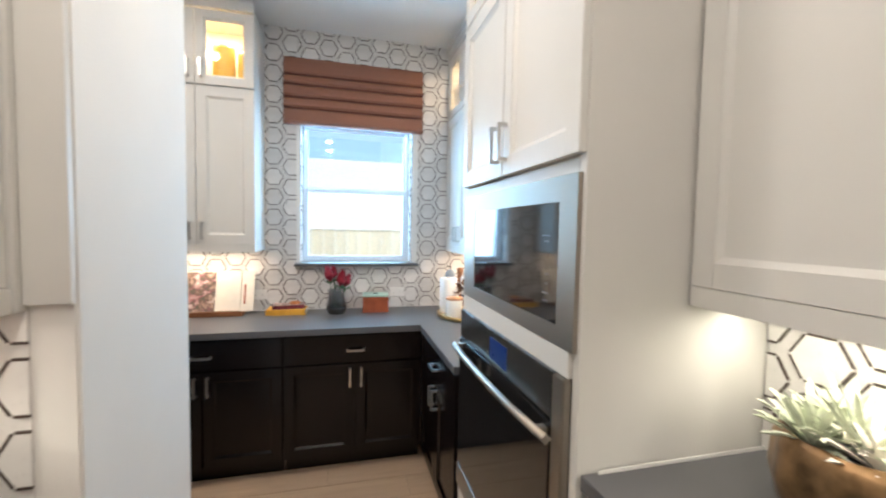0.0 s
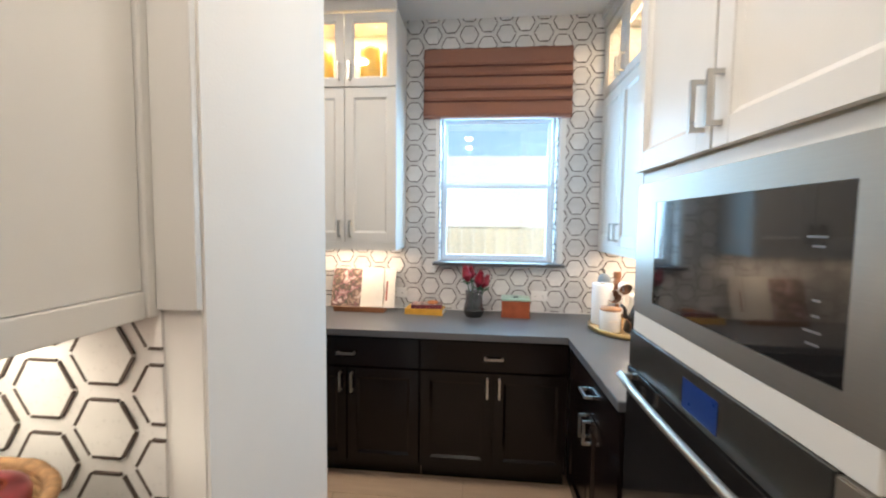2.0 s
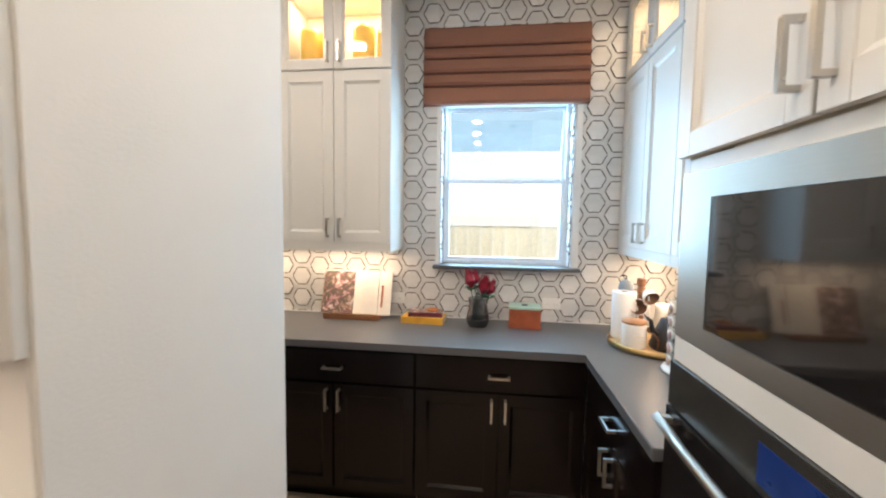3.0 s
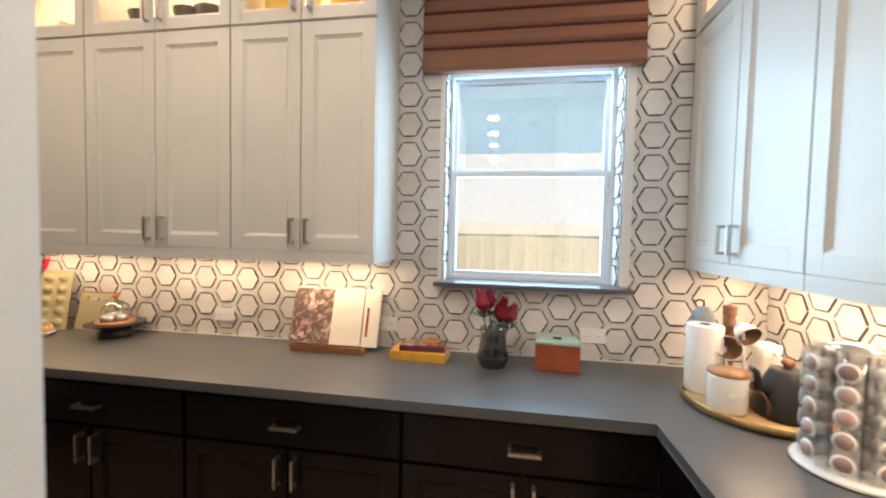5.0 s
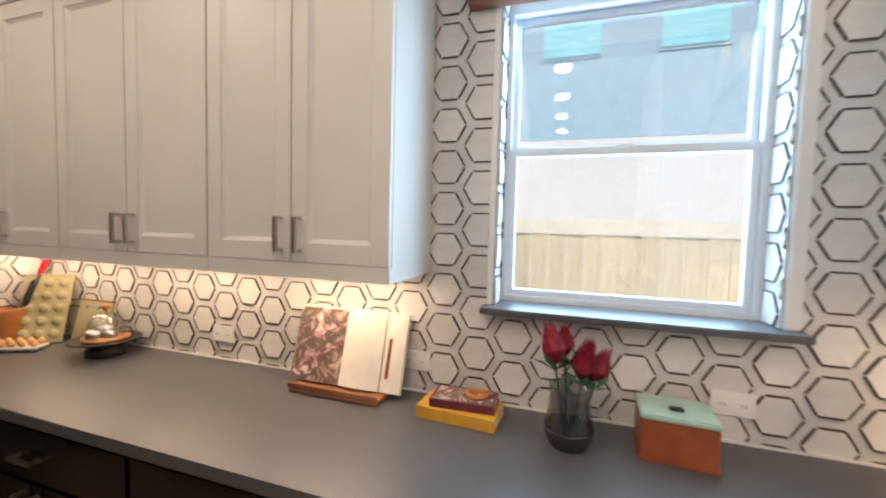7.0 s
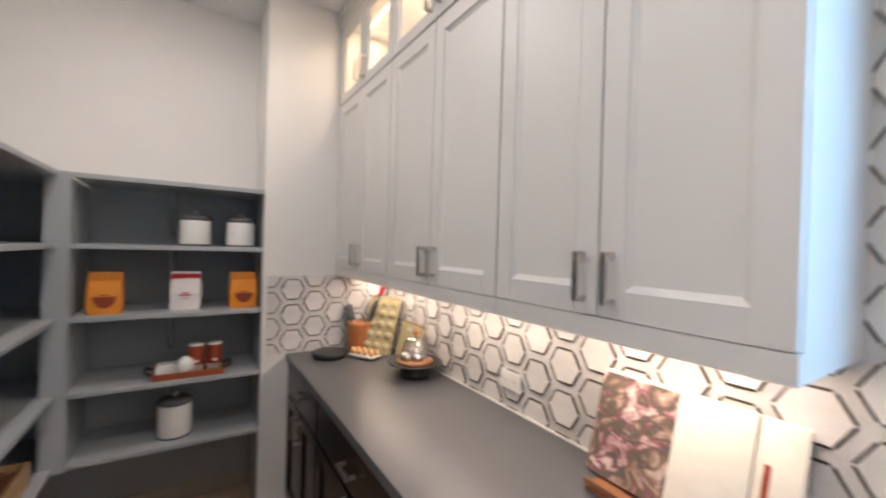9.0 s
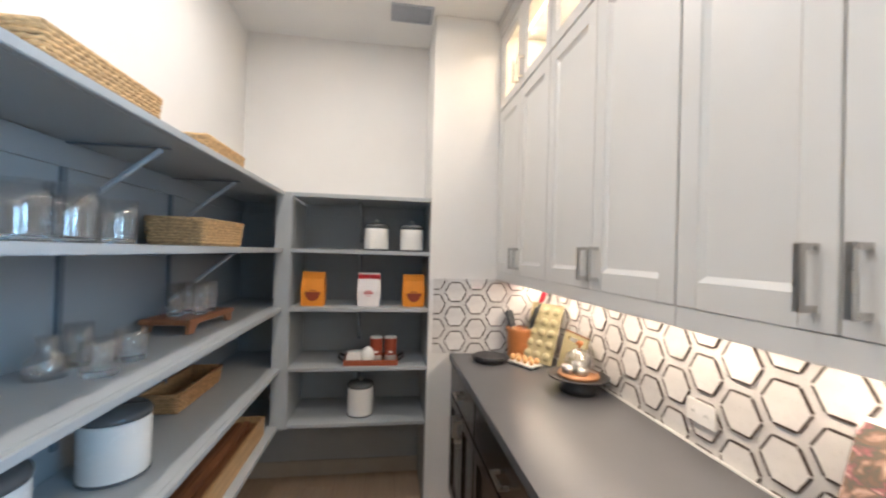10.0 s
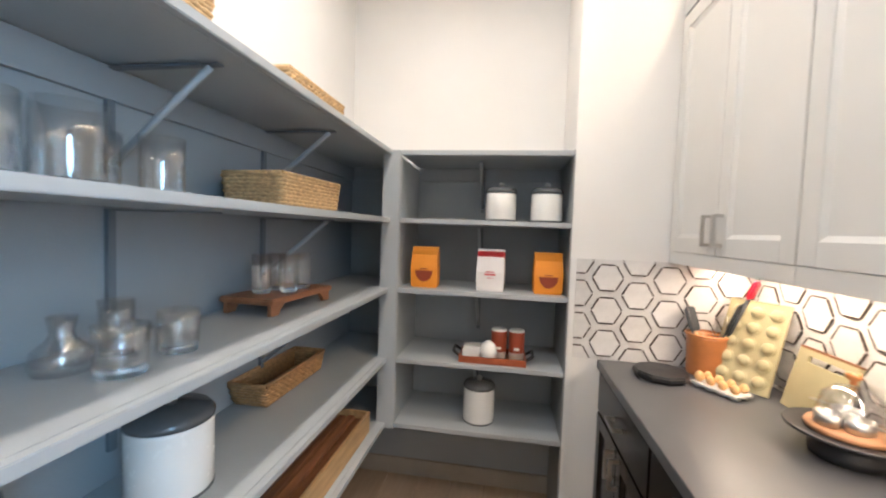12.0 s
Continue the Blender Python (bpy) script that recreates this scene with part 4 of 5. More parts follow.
pan = thing("muffin_tin", pose(-1.985, 6.45, C + 0.002) @ pose(0, 0, 0, 0, 0, 32) @ pose(0, 0, 0, -20), "cream enamel muffin tin with twelve cups, leaning on the wall", "muffin tin")
bm = B((-0.102, 0.102, -0.004, 0.0, 0.0, 0.335), bevel=0.0015)
part("plate", bm, CREAM, pan)
part("rim", B((-0.104, -0.099, -0.008, 0.002, 0.0, 0.337), (0.099, 0.104, -0.008, 0.002, 0.0, 0.337), (-0.099, 0.099, -0.008, 0.002, 0.332, 0.337), (-0.099, 0.099, -0.008, 0.002, 0.0, 0.005), bevel=0.001), CREAM, pan)
for i in range(3):
    for j in range(5):
        bm = lathe(bmesh.new(), [(.027, .0), (.0265, .004), (.0245, .004), (.023, .0005), (.021, .007), (.015, .013), (0, .016)], 18)
        part("cup", bm, CREAM, pan, at=pose(-0.064 + i * 0.064, -0.0035, 0.042 + j * 0.063, 90))
board = thing("cutting_board", pose(-1.755, 6.535, C + 0.001, -14), "pale gold cutting board with a handle slot, leaning on the tiles", "cutting board")
part("panel", B((-0.115, 0.115, -0.012, 0.0, 0.0, 0.165), (-0.115, 0.115, -0.012, 0.0, 0.185, 0.205), (-0.115, -0.07, -0.012, 0.0, 0.165, 0.185), (0.07, 0.115, -0.012, 0.0, 0.165, 0.185)), CREAM, board)
part("edge_band", B((-0.116, 0.116, -0.013, 0.001, 0.205, 0.212), bevel=0.001), WALNUT, board, "dark brown top edge")

THIN = Matrix.Diagonal((0.8, 0.8, 1, 1))
plat = thing("cake_stand", pose(-1.53, 6.472, C) @ THIN, "low dark round stand on the counter", "cake stand")
part("foot", lathe(bmesh.new(), [(0, .0005), (.095, .0005), (.098, .02), (.08, .042), (.07, .056), (0, .056)], 32), BLACK, plat)
part("plate", lathe(bmesh.new(), [(0, .0565), (.12, .0565), (.165, .066), (.168, .072), (.162, .073), (.12, .0665), (0, .066)], 40), BLACK, plat)
wb = thing("round_board", pose(-1.53, 6.472, C + .0665) @ THIN, "round red-brown wooden board on the dark stand", "board")
part("disc", lathe(bmesh.new(), [(0, .0), (.108, .0), (.112, .008), (.108, .016), (0, .016)], 40), MIDWOOD, wb)
cl = thing("glass_cloche", pose(-1.54, 6.48, C + .083) @ Matrix.Diagonal((1.15, 1.15, 1.15, 1)), "small clear glass cloche with a copper knob", "cloche")
part("dome", lathe(bmesh.new(), [(.058, .0005), (.060, .03), (.052, .065), (.03, .085), (0, .092), (0, .0895), (.028, .0825), (.0495, .064), (.0575, .03), (.0555, .0005)], 32), GLASS, cl)
part("knob", lathe(bmesh.new(), [(0, .0925), (.007, .093), (.006, .10), (.015, .108), (.013, .118), (0, .121)], 20), COPPER, cl, "copper-coloured knob")
for i, (x, y) in enumerate(((-1.495, 6.465), (-1.53, 6.425), (-1.565, 6.49))):
    cup = thing("measuring_cup", pose(x, y, C + .083, 0, 0, 20 + 95 * i), "small steel measuring cup on the wooden board", "measuring cup", "measuring cups")
    part("bowl", lathe(bmesh.new(), [(0, .0005), (.027, .0005), (.031, .004), (.032, .032), (.0305, .032), (.029, .005), (0, .0025)], 24), NICKEL, cup)
    part("handle", B((.031, .08, -.005, .005, .028, .0305), bevel=0.001), NICKEL, cup)

book = thing("cookbook", pose(-0.335, 6.50, C + 0.021) @ pose(0, 0, 0, -17), "open cookbook with a flower photograph, propped on a wooden stand", "book")
part("cover", B((-0.215, 0.245, 0.006, 0.012, 0.0, 0.285), bevel=0.001), PAPER, book, "white back cover")
bm = bmesh.new()


def page(bm, x0, x1, y0, y1, z0, z1, n=8, lift=0.012):
    g = []
    for i in range(n + 1):
        t = i / n
        x, yy = x0 + (x1 - x0) * t, -lift * math.sin(math.pi * t)
        g.append([bm.verts.new((x, y0 + yy, z0)), bm.verts.new((x, y0 + yy, z1)), bm.verts.new((x, y1, z1)), bm.verts.new((x, y1, z0))])
    for a, b in zip(g, g[1:]):
        for k in range(4):
            bm.faces.new((a[k], b[k], b[(k + 1) % 4], a[(k + 1) % 4]))
    bm.faces.new(g[0])
    bm.faces.new(g[-1][::-1])
    return bm


part("page", page(bmesh.new(), -0.215, 0.0, -0.004, 0.0055, 0.003, 0.275), PHOTO, book, "page printed with a dark flower still life")
part("page", page(bmesh.new(), 0.001, 0.16, -0.010, 0.0055, 0.003, 0.282), PAPER, book, "blank cream page")
part("page", page(bmesh.new(), 0.163, 0.243, -0.002, 0.0055, 0.003, 0.278, lift=0.004), PAPER, book)
part("print_bar", B((0.180, 0.192, -0.0075, -0.004, 0.05, 0.19)), MAROON, book, "unreadable printed column")
stand = thing("book_stand", pose(-0.335, 6.51, C), "dark brown wooden book stand on the counter", "book stand")
part("ledge", B((-0.17, 0.19, -0.075, 0.02, 0.0, 0.018), bevel=0.003), WALNUT, stand)
part("lip", B((-0.17, 0.19, -0.079, -0.068, 0.0185, 0.034), bevel=0.002), WALNUT, stand)
part("back_rest", B((-0.12, 0.14, 0.032, 0.042, 0.012, 0.20), bevel=0.002), WALNUT, stand, at=pose(0, 0, 0, -13))

bk1 = thing("book", pose(0.135, 6.485, C, 0, 0, -4), "mustard-yellow book lying on the counter", "book", "stacked books")
part("cover", B((-0.13, 0.13, -0.07, -0.0675, 0.0, 0.038), (-0.13, 0.13, -0.0675, 0.07, 0.035, 0.038), (-0.13, 0.13, -0.0675, 0.07, 0.0, 0.003)), MUSTARD, bk1)
part("page_block", B((-0.127, 0.127, -0.067, 0.067, 0.0035, 0.0345)), PAPER, bk1)
bk2 = thing("book", pose(0.145, 6.495, C + .0385, 0, 0, 3), "plum book with a rose cover picture on a mustard book", "book", "stacked books")
part("cover", B((-0.105, 0.105, -0.06, -0.0575, 0.0, 0.026), (-0.105, 0.105, -0.0575, 0.06, 0.0235, 0.026), (-0.105, 0.105, -0.0575, 0.06, 0.0, 0.0025)), PLUM, bk2)
part("page_block", B((-0.102, 0.102, -0.057, 0.057, 0.003, 0.023)), PAPER, bk2)
part("cover_picture", B((-0.095, 0.095, -0.052, 0.052, 0.0262, 0.0272)), PHOTO, bk2, "rose and plum cover picture")
gl = thing("napkin_ring", pose(0.185, 6.50, C + .066), "round pale ring dish on the books", "ring")
part("ring", lathe(bmesh.new(), [(.022, 0), (.036, 0), (.040, .010), (.034, .014), (.026, .012), (.022, 0)], 24), COPPER, gl)

vase = thing("vase", pose(0.47, 6.43, C), "smoky ribbed glass vase with a dark base on the counter", "vase")
prof = [(0, .0005), (.052, .0005), (.066, .03), (.068, .05), (.058, .10), (.054, .14), (.058, .172), (.055, .172), (.051, .14), (.055, .10), (.064, .05), (.060, .03), (0, .012)]
bm = lathe(bmesh.new(), prof, 36)
for v in bm.verts:
    a = math.atan2(v.co.y, v.co.x)
    s = 1 + 0.02 * math.cos(12 * a)
    v.co.x *= s
    v.co.y *= s
part("body", bm, SMOKE, vase)
part("base_band", lathe(bmesh.new(), [(.054, .0008), (.0675, .030), (.0695, .050), (.0685, .056), (.0675, .056), (.0665, .030), (.053, .0008)], 36), BLACKGLASS, vase, "black glass lower band")
rng = random.Random(8)
for i, (dx, dy, dz, s) in enumerate(((-.045, -.01, .262, 1.0), (.03, -.015, .228, 1.05), (.066, .0, .215, .85), (-.018, .02, .275, .75))):
    fl = thing("protea", pose(0.47 + dx, 6.43 + dy, C + dz), "deep red protea bloom in the smoky vase", "flower", "flowers in the vase")
    bm = bmesh.new()
    tube(bm, [(-dx * .8, -dy, -dz + .02), (-dx * .3, 0, -.1), (0, 0, -.03)], .0035, 6)
    part("stem", bm, LEAF, fl)
    bm = bmesh.new()
    for k in range(34):
        a, tier = k * 2.39996, k / 34
        rr, hh = (.036 - .022 * tier) * s, (.058 + .045 * tier) * s
        c, sn = math.cos(a), math.sin(a)
        w = .010 * s
        p0 = Vector((c * .008, sn * .008, -.03 * s))
        p1 = Vector((c * rr, sn * rr, .01 * s))
        p2 = Vector((c * rr * .75, sn * rr * .75, hh))
        side = Vector((-sn, c, 0)) * w
        vs = [bm.verts.new(p) for p in (p0, p1 - side, p2, p1 + side)]
        vi = bm.verts.new(p1 - Vector((c, sn, 0)) * .004)
        bm.faces.new(vs)
        bm.faces.new((vs[0], vs[3], vi))
        bm.faces.new((vs[3], vs[2], vi))
        bm.faces.new((vs[2], vs[1], vi))
        bm.faces.new((vs[1], vs[0], vi))
    part("petals", bm, PETAL, fl, at=pose(0, 0, 0, rng.uniform(-15, 15), dx * 350, 0))
    bm = bmesh.new()
    for k in range(6):
        a = k * 1.7 + i
        c, sn = math.cos(a), math.sin(a)
        pts = [Vector((0, 0, -.05)), Vector((c * .03 - sn * .012, sn * .03 + c * .012, -.03)), Vector((c * .06, sn * .06, -.02)), Vector((c * .03 + sn * .012, sn * .03 - c * .012, -.03))]
        lo = [bm.verts.new(p) for p in pts]
        hi = [bm.verts.new(p + Vector((0, 0, .0012))) for p in pts]
        bm.faces.new(lo[::-1])
        bm.faces.new(hi)
        for q in range(4):
            bm.faces.new((lo[q], lo[(q + 1) % 4], hi[(q + 1) % 4], hi[q]))
    part("leaves", bm, LEAF, fl, "dark green leaves")

rb = thing("recipe_box", pose(0.750, 6.49, C, 0, 0, -3), "red-brown box with a pale green hinged lid", "box")
part("body", B((-0.092, 0.092, -0.075, 0.075, 0.004, 0.112), bevel=0.004), REDWOOD, rb)
part("foot_rim", B((-0.096, 0.096, -0.079, 0.079, 0.0, 0.008), bevel=0.002), REDWOOD, rb)
part("lid", B((-0.094, 0.094, -0.077, 0.077, 0.1125, 0.128), bevel=0.004), MINT, rb, "pale green lid")
part("latch", B((-0.018, 0.018, -0.03, -0.005, 0.1282, 0.134), bevel=0.002), BLACK, rb, "black latch")


def outlet(x, y, z, rz=0.0, w=0.115, h=0.072):
    o = thing("outlet_plate", pose(x, y, z, 0, 0, rz), "white double socket plate on the hexagon tiles", "socket", "socket plates")
    part("plate", B((-w / 2, w / 2, -0.007, 0.0, -h / 2, h / 2), bevel=0.002), OUTLET, o)
    for s in (-1, 1):
        f = part("socket", B((s * .026 - .016, s * .026 + .016, -0.0085, -0.0072, -.012, .012), bevel=0.0006), OUTLET, o)
        part("slots", B((s * .026 - .006, s * .026 - .004, -0.0089, -0.0086, -.006, .002), (s * .026 + .004, s * .026 + .006, -0.0089, -0.0086, -.006, .002)), BLACK, f, "dark pin slots")


for x in (-0.99, -0.075, 0.925):
    outlet(x, NWALL - 0.0105, 1.032)

# ---- corner tray ----
TX, TY = 1.395, 6.195
ct = thing("round_tray", pose(TX, TY, C), "round gold-rimmed wooden tray in the counter corner", "tray")
part("base", lathe(bmesh.new(), [(0, .001), (.215, .001), (.222, .006), (.215, .012), (0, .012)], 48), OAK, ct)
part("rim", lathe(bmesh.new(), [(.2225, .001), (.232, .004), (.234, .028), (.229, .030), (.2235, .010)], 48), GOLD, ct, "brass rim")
TZ = C + .013
pt = thing("paper_towel_roll", pose(1.262, 6.30, TZ), "white paper towel roll standing on the round tray", "paper towel")
part("roll", lathe(bmesh.new(), [(.020, .002), (.060, .002), (.0615, .006), (.0615, .245), (.060, .249), (.020, .249), (.0195, .243), (.0195, .004)], 40), TOWEL, pt)
part("core", lathe(bmesh.new(), [(.016, .002), (.019, .002), (.019, .250), (.016, .250)], 24), OAK, pt, "brown cardboard core")
cn = thing("lidded_jar", pose(1.258, 6.125, TZ) @ Matrix.Diagonal((0.8, 0.8, 0.88, 1)), "white ceramic jar with a wooden lid on the tray", "jar")
part("body", lathe(bmesh.new(), [(0, .001), (.068, .001), (.074, .012), (.074, .130), (.070, .138), (0, .138)], 40), CERAMIC, cn)
part("lid", lathe(bmesh.new(), [(0, .1385), (.072, .1385), (.075, .144), (.073, .154), (0, .156)], 40), MIDWOOD, cn, "red-brown wooden lid")
part("print_bar", B((-.03, .03, -.0755, -.072, .07, .082)), PAPER, cn, "embossed line")
kt = thing("kettle", pose(1.43, 6.12, TZ) @ Matrix.Diagonal((1.05, 1.05, 0.98, 1)), "matte black kettle with a wooden knob on the tray", "kettle")
part("body", lathe(bmesh.new(), [(0, .001), (.085, .001), (.092, .012), (.078, .07), (.055, .125), (.045, .150), (.042, .155), (0, .158)], 36), BLACK, kt)
part("knob", lathe(bmesh.new(), [(0, .1585), (.010, .159), (.009, .166), (.018, .174), (.015, .186), (0, .189)], 20), WALNUT, kt, "wooden knob")
bm = bmesh.new()
tube(bm, [(-.06, -.02, .07), (-.095, -.03, .10), (-.105, -.035, .15), (-.125, -.04, .165)], [.016, .012, .009, .008], 10)
part("spout", bm, BLACK, kt)
bm = bmesh.new()
tube(bm, [(.07, .02, .06), (.12, .035, .07), (.125, .037, .14), (.06, .02, .145)], .007, 8)
part("handle", bm, BLACK, kt)
pm = thing("pepper_mill", pose(1.35, 6.31, TZ), "tall flat-topped brown wooden pepper mill on the tray", "pepper mill")
part("body", lathe(bmesh.new(), [(0, .001), (.023, .001), (.024, .01), (.018, .06), (.017, .15), (.021, .20), (.021, .225), (.017, .232), (.017, .24), (0, .24)], 24), WALNUT, pm)
part("cap", lathe(bmesh.new(), [(0, .2405), (.020, .2405), (.021, .25), (.021, .272), (.018, .276), (.018, .284), (.023, .290), (.023, .318), (.021, .322), (0, .323)], 24), WALNUT, pm)
gb = thing("soap_bottle", pose(1.305, 6.41, TZ) @ Matrix.Diagonal((1.12, 1.12, 1.1, 1)), "grey round-topped bottle on the tray", "bottle")
part("body", lathe(bmesh.new(), [(0, .001), (.036, .001), (.038, .01), (.038, .22), (.034, .250), (.020, .268), (0, .275)], 28), BLUEGREY, gb)
bm = bmesh.new()
tube(bm, [(0, 0, .272), (0, 0, .292), (-.022, -.010, .297), (-.034, -.014, .290)], .0035, 8)
part("spout", bm, BLACK, gb)
jg = thing("jug", pose(1.46, 6.28, TZ), "white ceramic jug behind the jar on the tray", "jug")
part("body", lathe(bmesh.new(), [(0, .001), (.042, .001), (.052, .03), (.050, .10), (.040, .15), (.046, .19), (.043, .19), (.037, .15), (.047, .10), (.049, .03), (0, .008)], 32), CERAMIC, jg)
bm = bmesh.new()
tube(bm, [(0, -.045, .17), (0, -.085, .16), (0, -.09, .09), (0, -.05, .06)], .006, 8)
part("handle", bm, CERAMIC, jg)
sc = thing("wooden_scoop", pose(1.352, 6.07, TZ) @ Matrix.Diagonal((0.75, 0.75, 0.55, 1)), "small dark copper spoon standing by the jar", "spoon")
bm = bmesh.new()
tube(bm, [(0, 0, .002), (0, 0, .10), (-.03, .02, .17)], .006, 8)
part("shaft", bm, DARKWOOD, sc)
part("head", lathe(bmesh.new(), [(0, -.006), (.028, 0), (.032, .010), (.029, .011), (.024, .004), (0, -.002)], 20), DARKWOOD, sc, at=pose(-.04, .03, .17, 50, 0, 30))
for x, y, z, tilt, turn in ((1.368, 6.235, .235, 118, 12), (1.318, 6.25, .175, 70, -18)):
    ld = thing("enamel_scoop", pose(x, y, TZ), "white enamel scoop with a dark brown inside, standing on the tray", "scoop", "enamel scoops")
    bm = bmesh.new()
    tube(bm, [(.02, .03, .001), (.012, .03, z * .6), (0, .02, z)], .005, 8)
    part("shaft", bm, CERAMIC, ld)
    cone = part("cup", lathe(bmesh.new(), [(0, -.042), (.018, -.042), (.030, -.02), (.044, .018), (.0415, .018), (.028, -.018), (.016, -.038), (0, -.038)], 28), CERAMIC, ld, "white enamel cup", at=pose(0, 0, z, tilt, 0, turn))
    part("lining", lathe(bmesh.new(), [(0, -.0365), (.015, -.0365), (.027, -.018), (.0405, .0165), (.040, .0165), (.0255, -.0165), (0, -.0355)], 28), DARKWOOD, cone, "dark brown inside")

# ---- pod carousel ----
pc = thing("pod_carousel", pose(1.40, 5.83, C), "clear revolving rack of coffee pods on a white base", "pod rack")
part("base", lathe(bmesh.new(), [(0, .001), (.115, .001), (.122, .006), (.117, .014), (0, .016)], 40), CERAMIC, pc, "white base with a blue rim")
part("column", lathe(bmesh.new(), [(0, .0165), (.03, .0165), (.03, .31), (0, .312)], 16), GLASS, pc)
part("top_cap", lathe(bmesh.new(), [(0, .3125), (.055, .3125), (.056, .318), (.02, .328), (0, .329)], 24), NICKEL, pc)
for c in range(8):
    a = radians(45 * c)
    part("channel", B((.062, .066, -.029, .029, .018, .31), (.066, .10, -.030, -.027, .018, .31), (.066, .10, .027, .030, .018, .31)), GLASS, pc, at=pose(0, 0, 0, 0, 0, 45 * c))
pod0 = None
for c in range(8):
    for k in range(5):
        m = pose(1.40, 5.83, C) @ pose(0, 0, 0, 0, 0, 45 * c) @ pose(.068, 0, .048 + k * .056, 0, 90, 0)
        if pod0 is None:
            pod0 = thing("coffee_pod", m, "coffee pod with a coloured foil lid in the clear rack", "coffee pod", "pods in the rack")
            part("cup", lathe(bmesh.new(), [(0, 0), (.015, 0), (.0185, .030), (.0235, .031), (.0235, .0335), (0, .0335)], 18), CERAMIC, pod0)
            part("foil_lid", lathe(bmesh.new(), [(0, .034), (.0175, .034), (.0175, .036), (0, .0365)], 18), PINKPOD, pod0, "coloured foil lid")
        else:
            copy_thing(pod0, m)

# ---- inside the glazed row ----
for x, r, h in ((-0.57, .068, .27), (-0.425, .062, .24), (-0.245, .066, .29), (-0.105, .058, .26)):
    v = thing("golden_vase", pose(x, 6.45, 2.396), "golden yellow glass vessel behind the lit cabinet door", "vase", "golden vessels")
    part("body", lathe(bmesh.new(), [(0, .001), (r * .8, .001), (r, .03), (r, h * .9), (r * .95, h), (r * .9, h), (r * .93, h * .9), (0, .01)], 28), AMBER, v)
for x in (-1.05, -0.93, -1.30):
    v = thing("dark_bowl_stand", pose(x, 6.46, 2.396), "dark tapered vase behind the lit cabinet door", "vase", "dark vases")
    part("body", lathe(bmesh.new(), [(0, .001), (.03, .001), (.05, .05), (.085, .16), (.08, .16), (.04, .05), (0, .008)], 24), BLACK, v)
v = thing("clay_bottle", pose(-1.78, 6.44, 2.396), "small tan clay bottle behind the lit cabinet door", "vase")
part("body", lathe(bmesh.new(), [(0, .001), (.035, .001), (.045, .05), (.038, .10), (.018, .125), (.024, .15), (.020, .15), (.012, .125), (0, .12)], 24), OAK, v)
for x, y, o in ((-1.826, 6.45, 0.6), (-1.075, 6.45, 0.6), (-0.36, 6.45, 0.55)):
    lamp("cabinet_lamp", x, y, 2.835, o, 4.5, (1.0, 0.75, 0.50), 0.1)
lamp("cabinet_lamp", 1.50, 5.9, 2.835, 0.1, 8.0, (1.0, 0.75, 0.50), 1.2)
lamp("cabinet_lamp", 1.20, 4.76, 2.88, 0.1, 4.5, (1.0, 0.75, 0.50), 0.7)

# ---- passage ----
PC = 0.972
fb = thing("fruit_basket", pose(-0.250, 4.20, 0.9345) @ Matrix.Diagonal((1, 1, 1.08, 1)), "wide coiled wicker bowl on the passage counter", "basket")
bm = bmesh.new()
R0 = [(.075 + .092 * (k / 17) ** 0.75, .004 + .174 * (k / 17) ** 1.15) for k in range(18)]
for k, (r, z) in enumerate(R0):
    tube(bm, [(r * math.cos(2 * math.pi * i / 48), r * math.sin(2 * math.pi * i / 48), z + .0015 * math.sin(i * 2.1 + k)) for i in range(49)], .0075 if k < 17 else .011, 7)
part("weave", bm, WICKERDARK, fb)
part("base", lathe(bmesh.new(), [(0, -.012), (.08, -.012), (.08, .008), (0, .008)], 24), WICKERDARK, fb)
rng = random.Random(3)
spots = [(.0, .0, .10, .050), (.085, .02, .145, .046), (.03, .09, .15, .047), (-.07, .06, .145, .047), (-.075, -.05, .145, .046), (.02, -.09, .145, .048), (.095, -.06, .165, .040), (.01, .01, .195, .047), (.075, .075, .19, .042), (-.05, -.005, .205, .045), (.055, -.035, .20, .043)]
for i, (x, y, z, r) in enumerate(spots):
    f = thing("pomegranate" if i % 3 else "plum", pose(-0.250 + x, 4.20 + y, PC + z - 0.028, rng.uniform(-50, 50), rng.uniform(-50, 50), 0), "deep red pomegranate in the wicker bowl" if i % 3 else "dark plum-red fruit in the wicker bowl", "fruit", "fruit in the bowl")
    bm = bmesh.new()
    bmesh.ops.create_uvsphere(bm, u_segments=20, v_segments=14, radius=r)
    for v in bm.verts:
        v.co *= 1 + 0.03 * math.sin(5 * math.atan2(v.co.y, v.co.x)) * (1 - abs(v.co.z) / r)
    for q in bm.faces:
        q.smooth = True
    part("skin", bm, FRUIT if i % 3 else PLUM, f)
    if i % 3:
        part("crown", lathe(bmesh.new(), [(.007, r * .97), (.010, r * 1.12), (.006, r * 1.10), (.004, r * .98)], 8, smooth=False), MAROON, f)

pp = thing("planter", pose(1.445, 4.03, PC) @ Matrix.Diagonal((1, 1, 1.25, 1)), "bronze and gold lobed planter on the passage counter", "planter")
bm = lathe(bmesh.new(), [(0, .001), (.08, .001), (.115, .03), (.13, .08), (.125, .13), (.115, .15), (.108, .15), (.115, .13), (.105, .10), (0, .095)], 40)
for v in bm.verts:
    a = math.atan2(v.co.y, v.co.x)
    s = 1 + 0.07 * abs(math.sin(4 * a))
    v.co.x *= s
    v.co.y *= s
part("pot", bm, BRONZE, pp)
part("soil", lathe(bmesh.new(), [(0, .125), (.10, .125), (.10, .118), (0, .118)], 24), DARKGREY, pp)
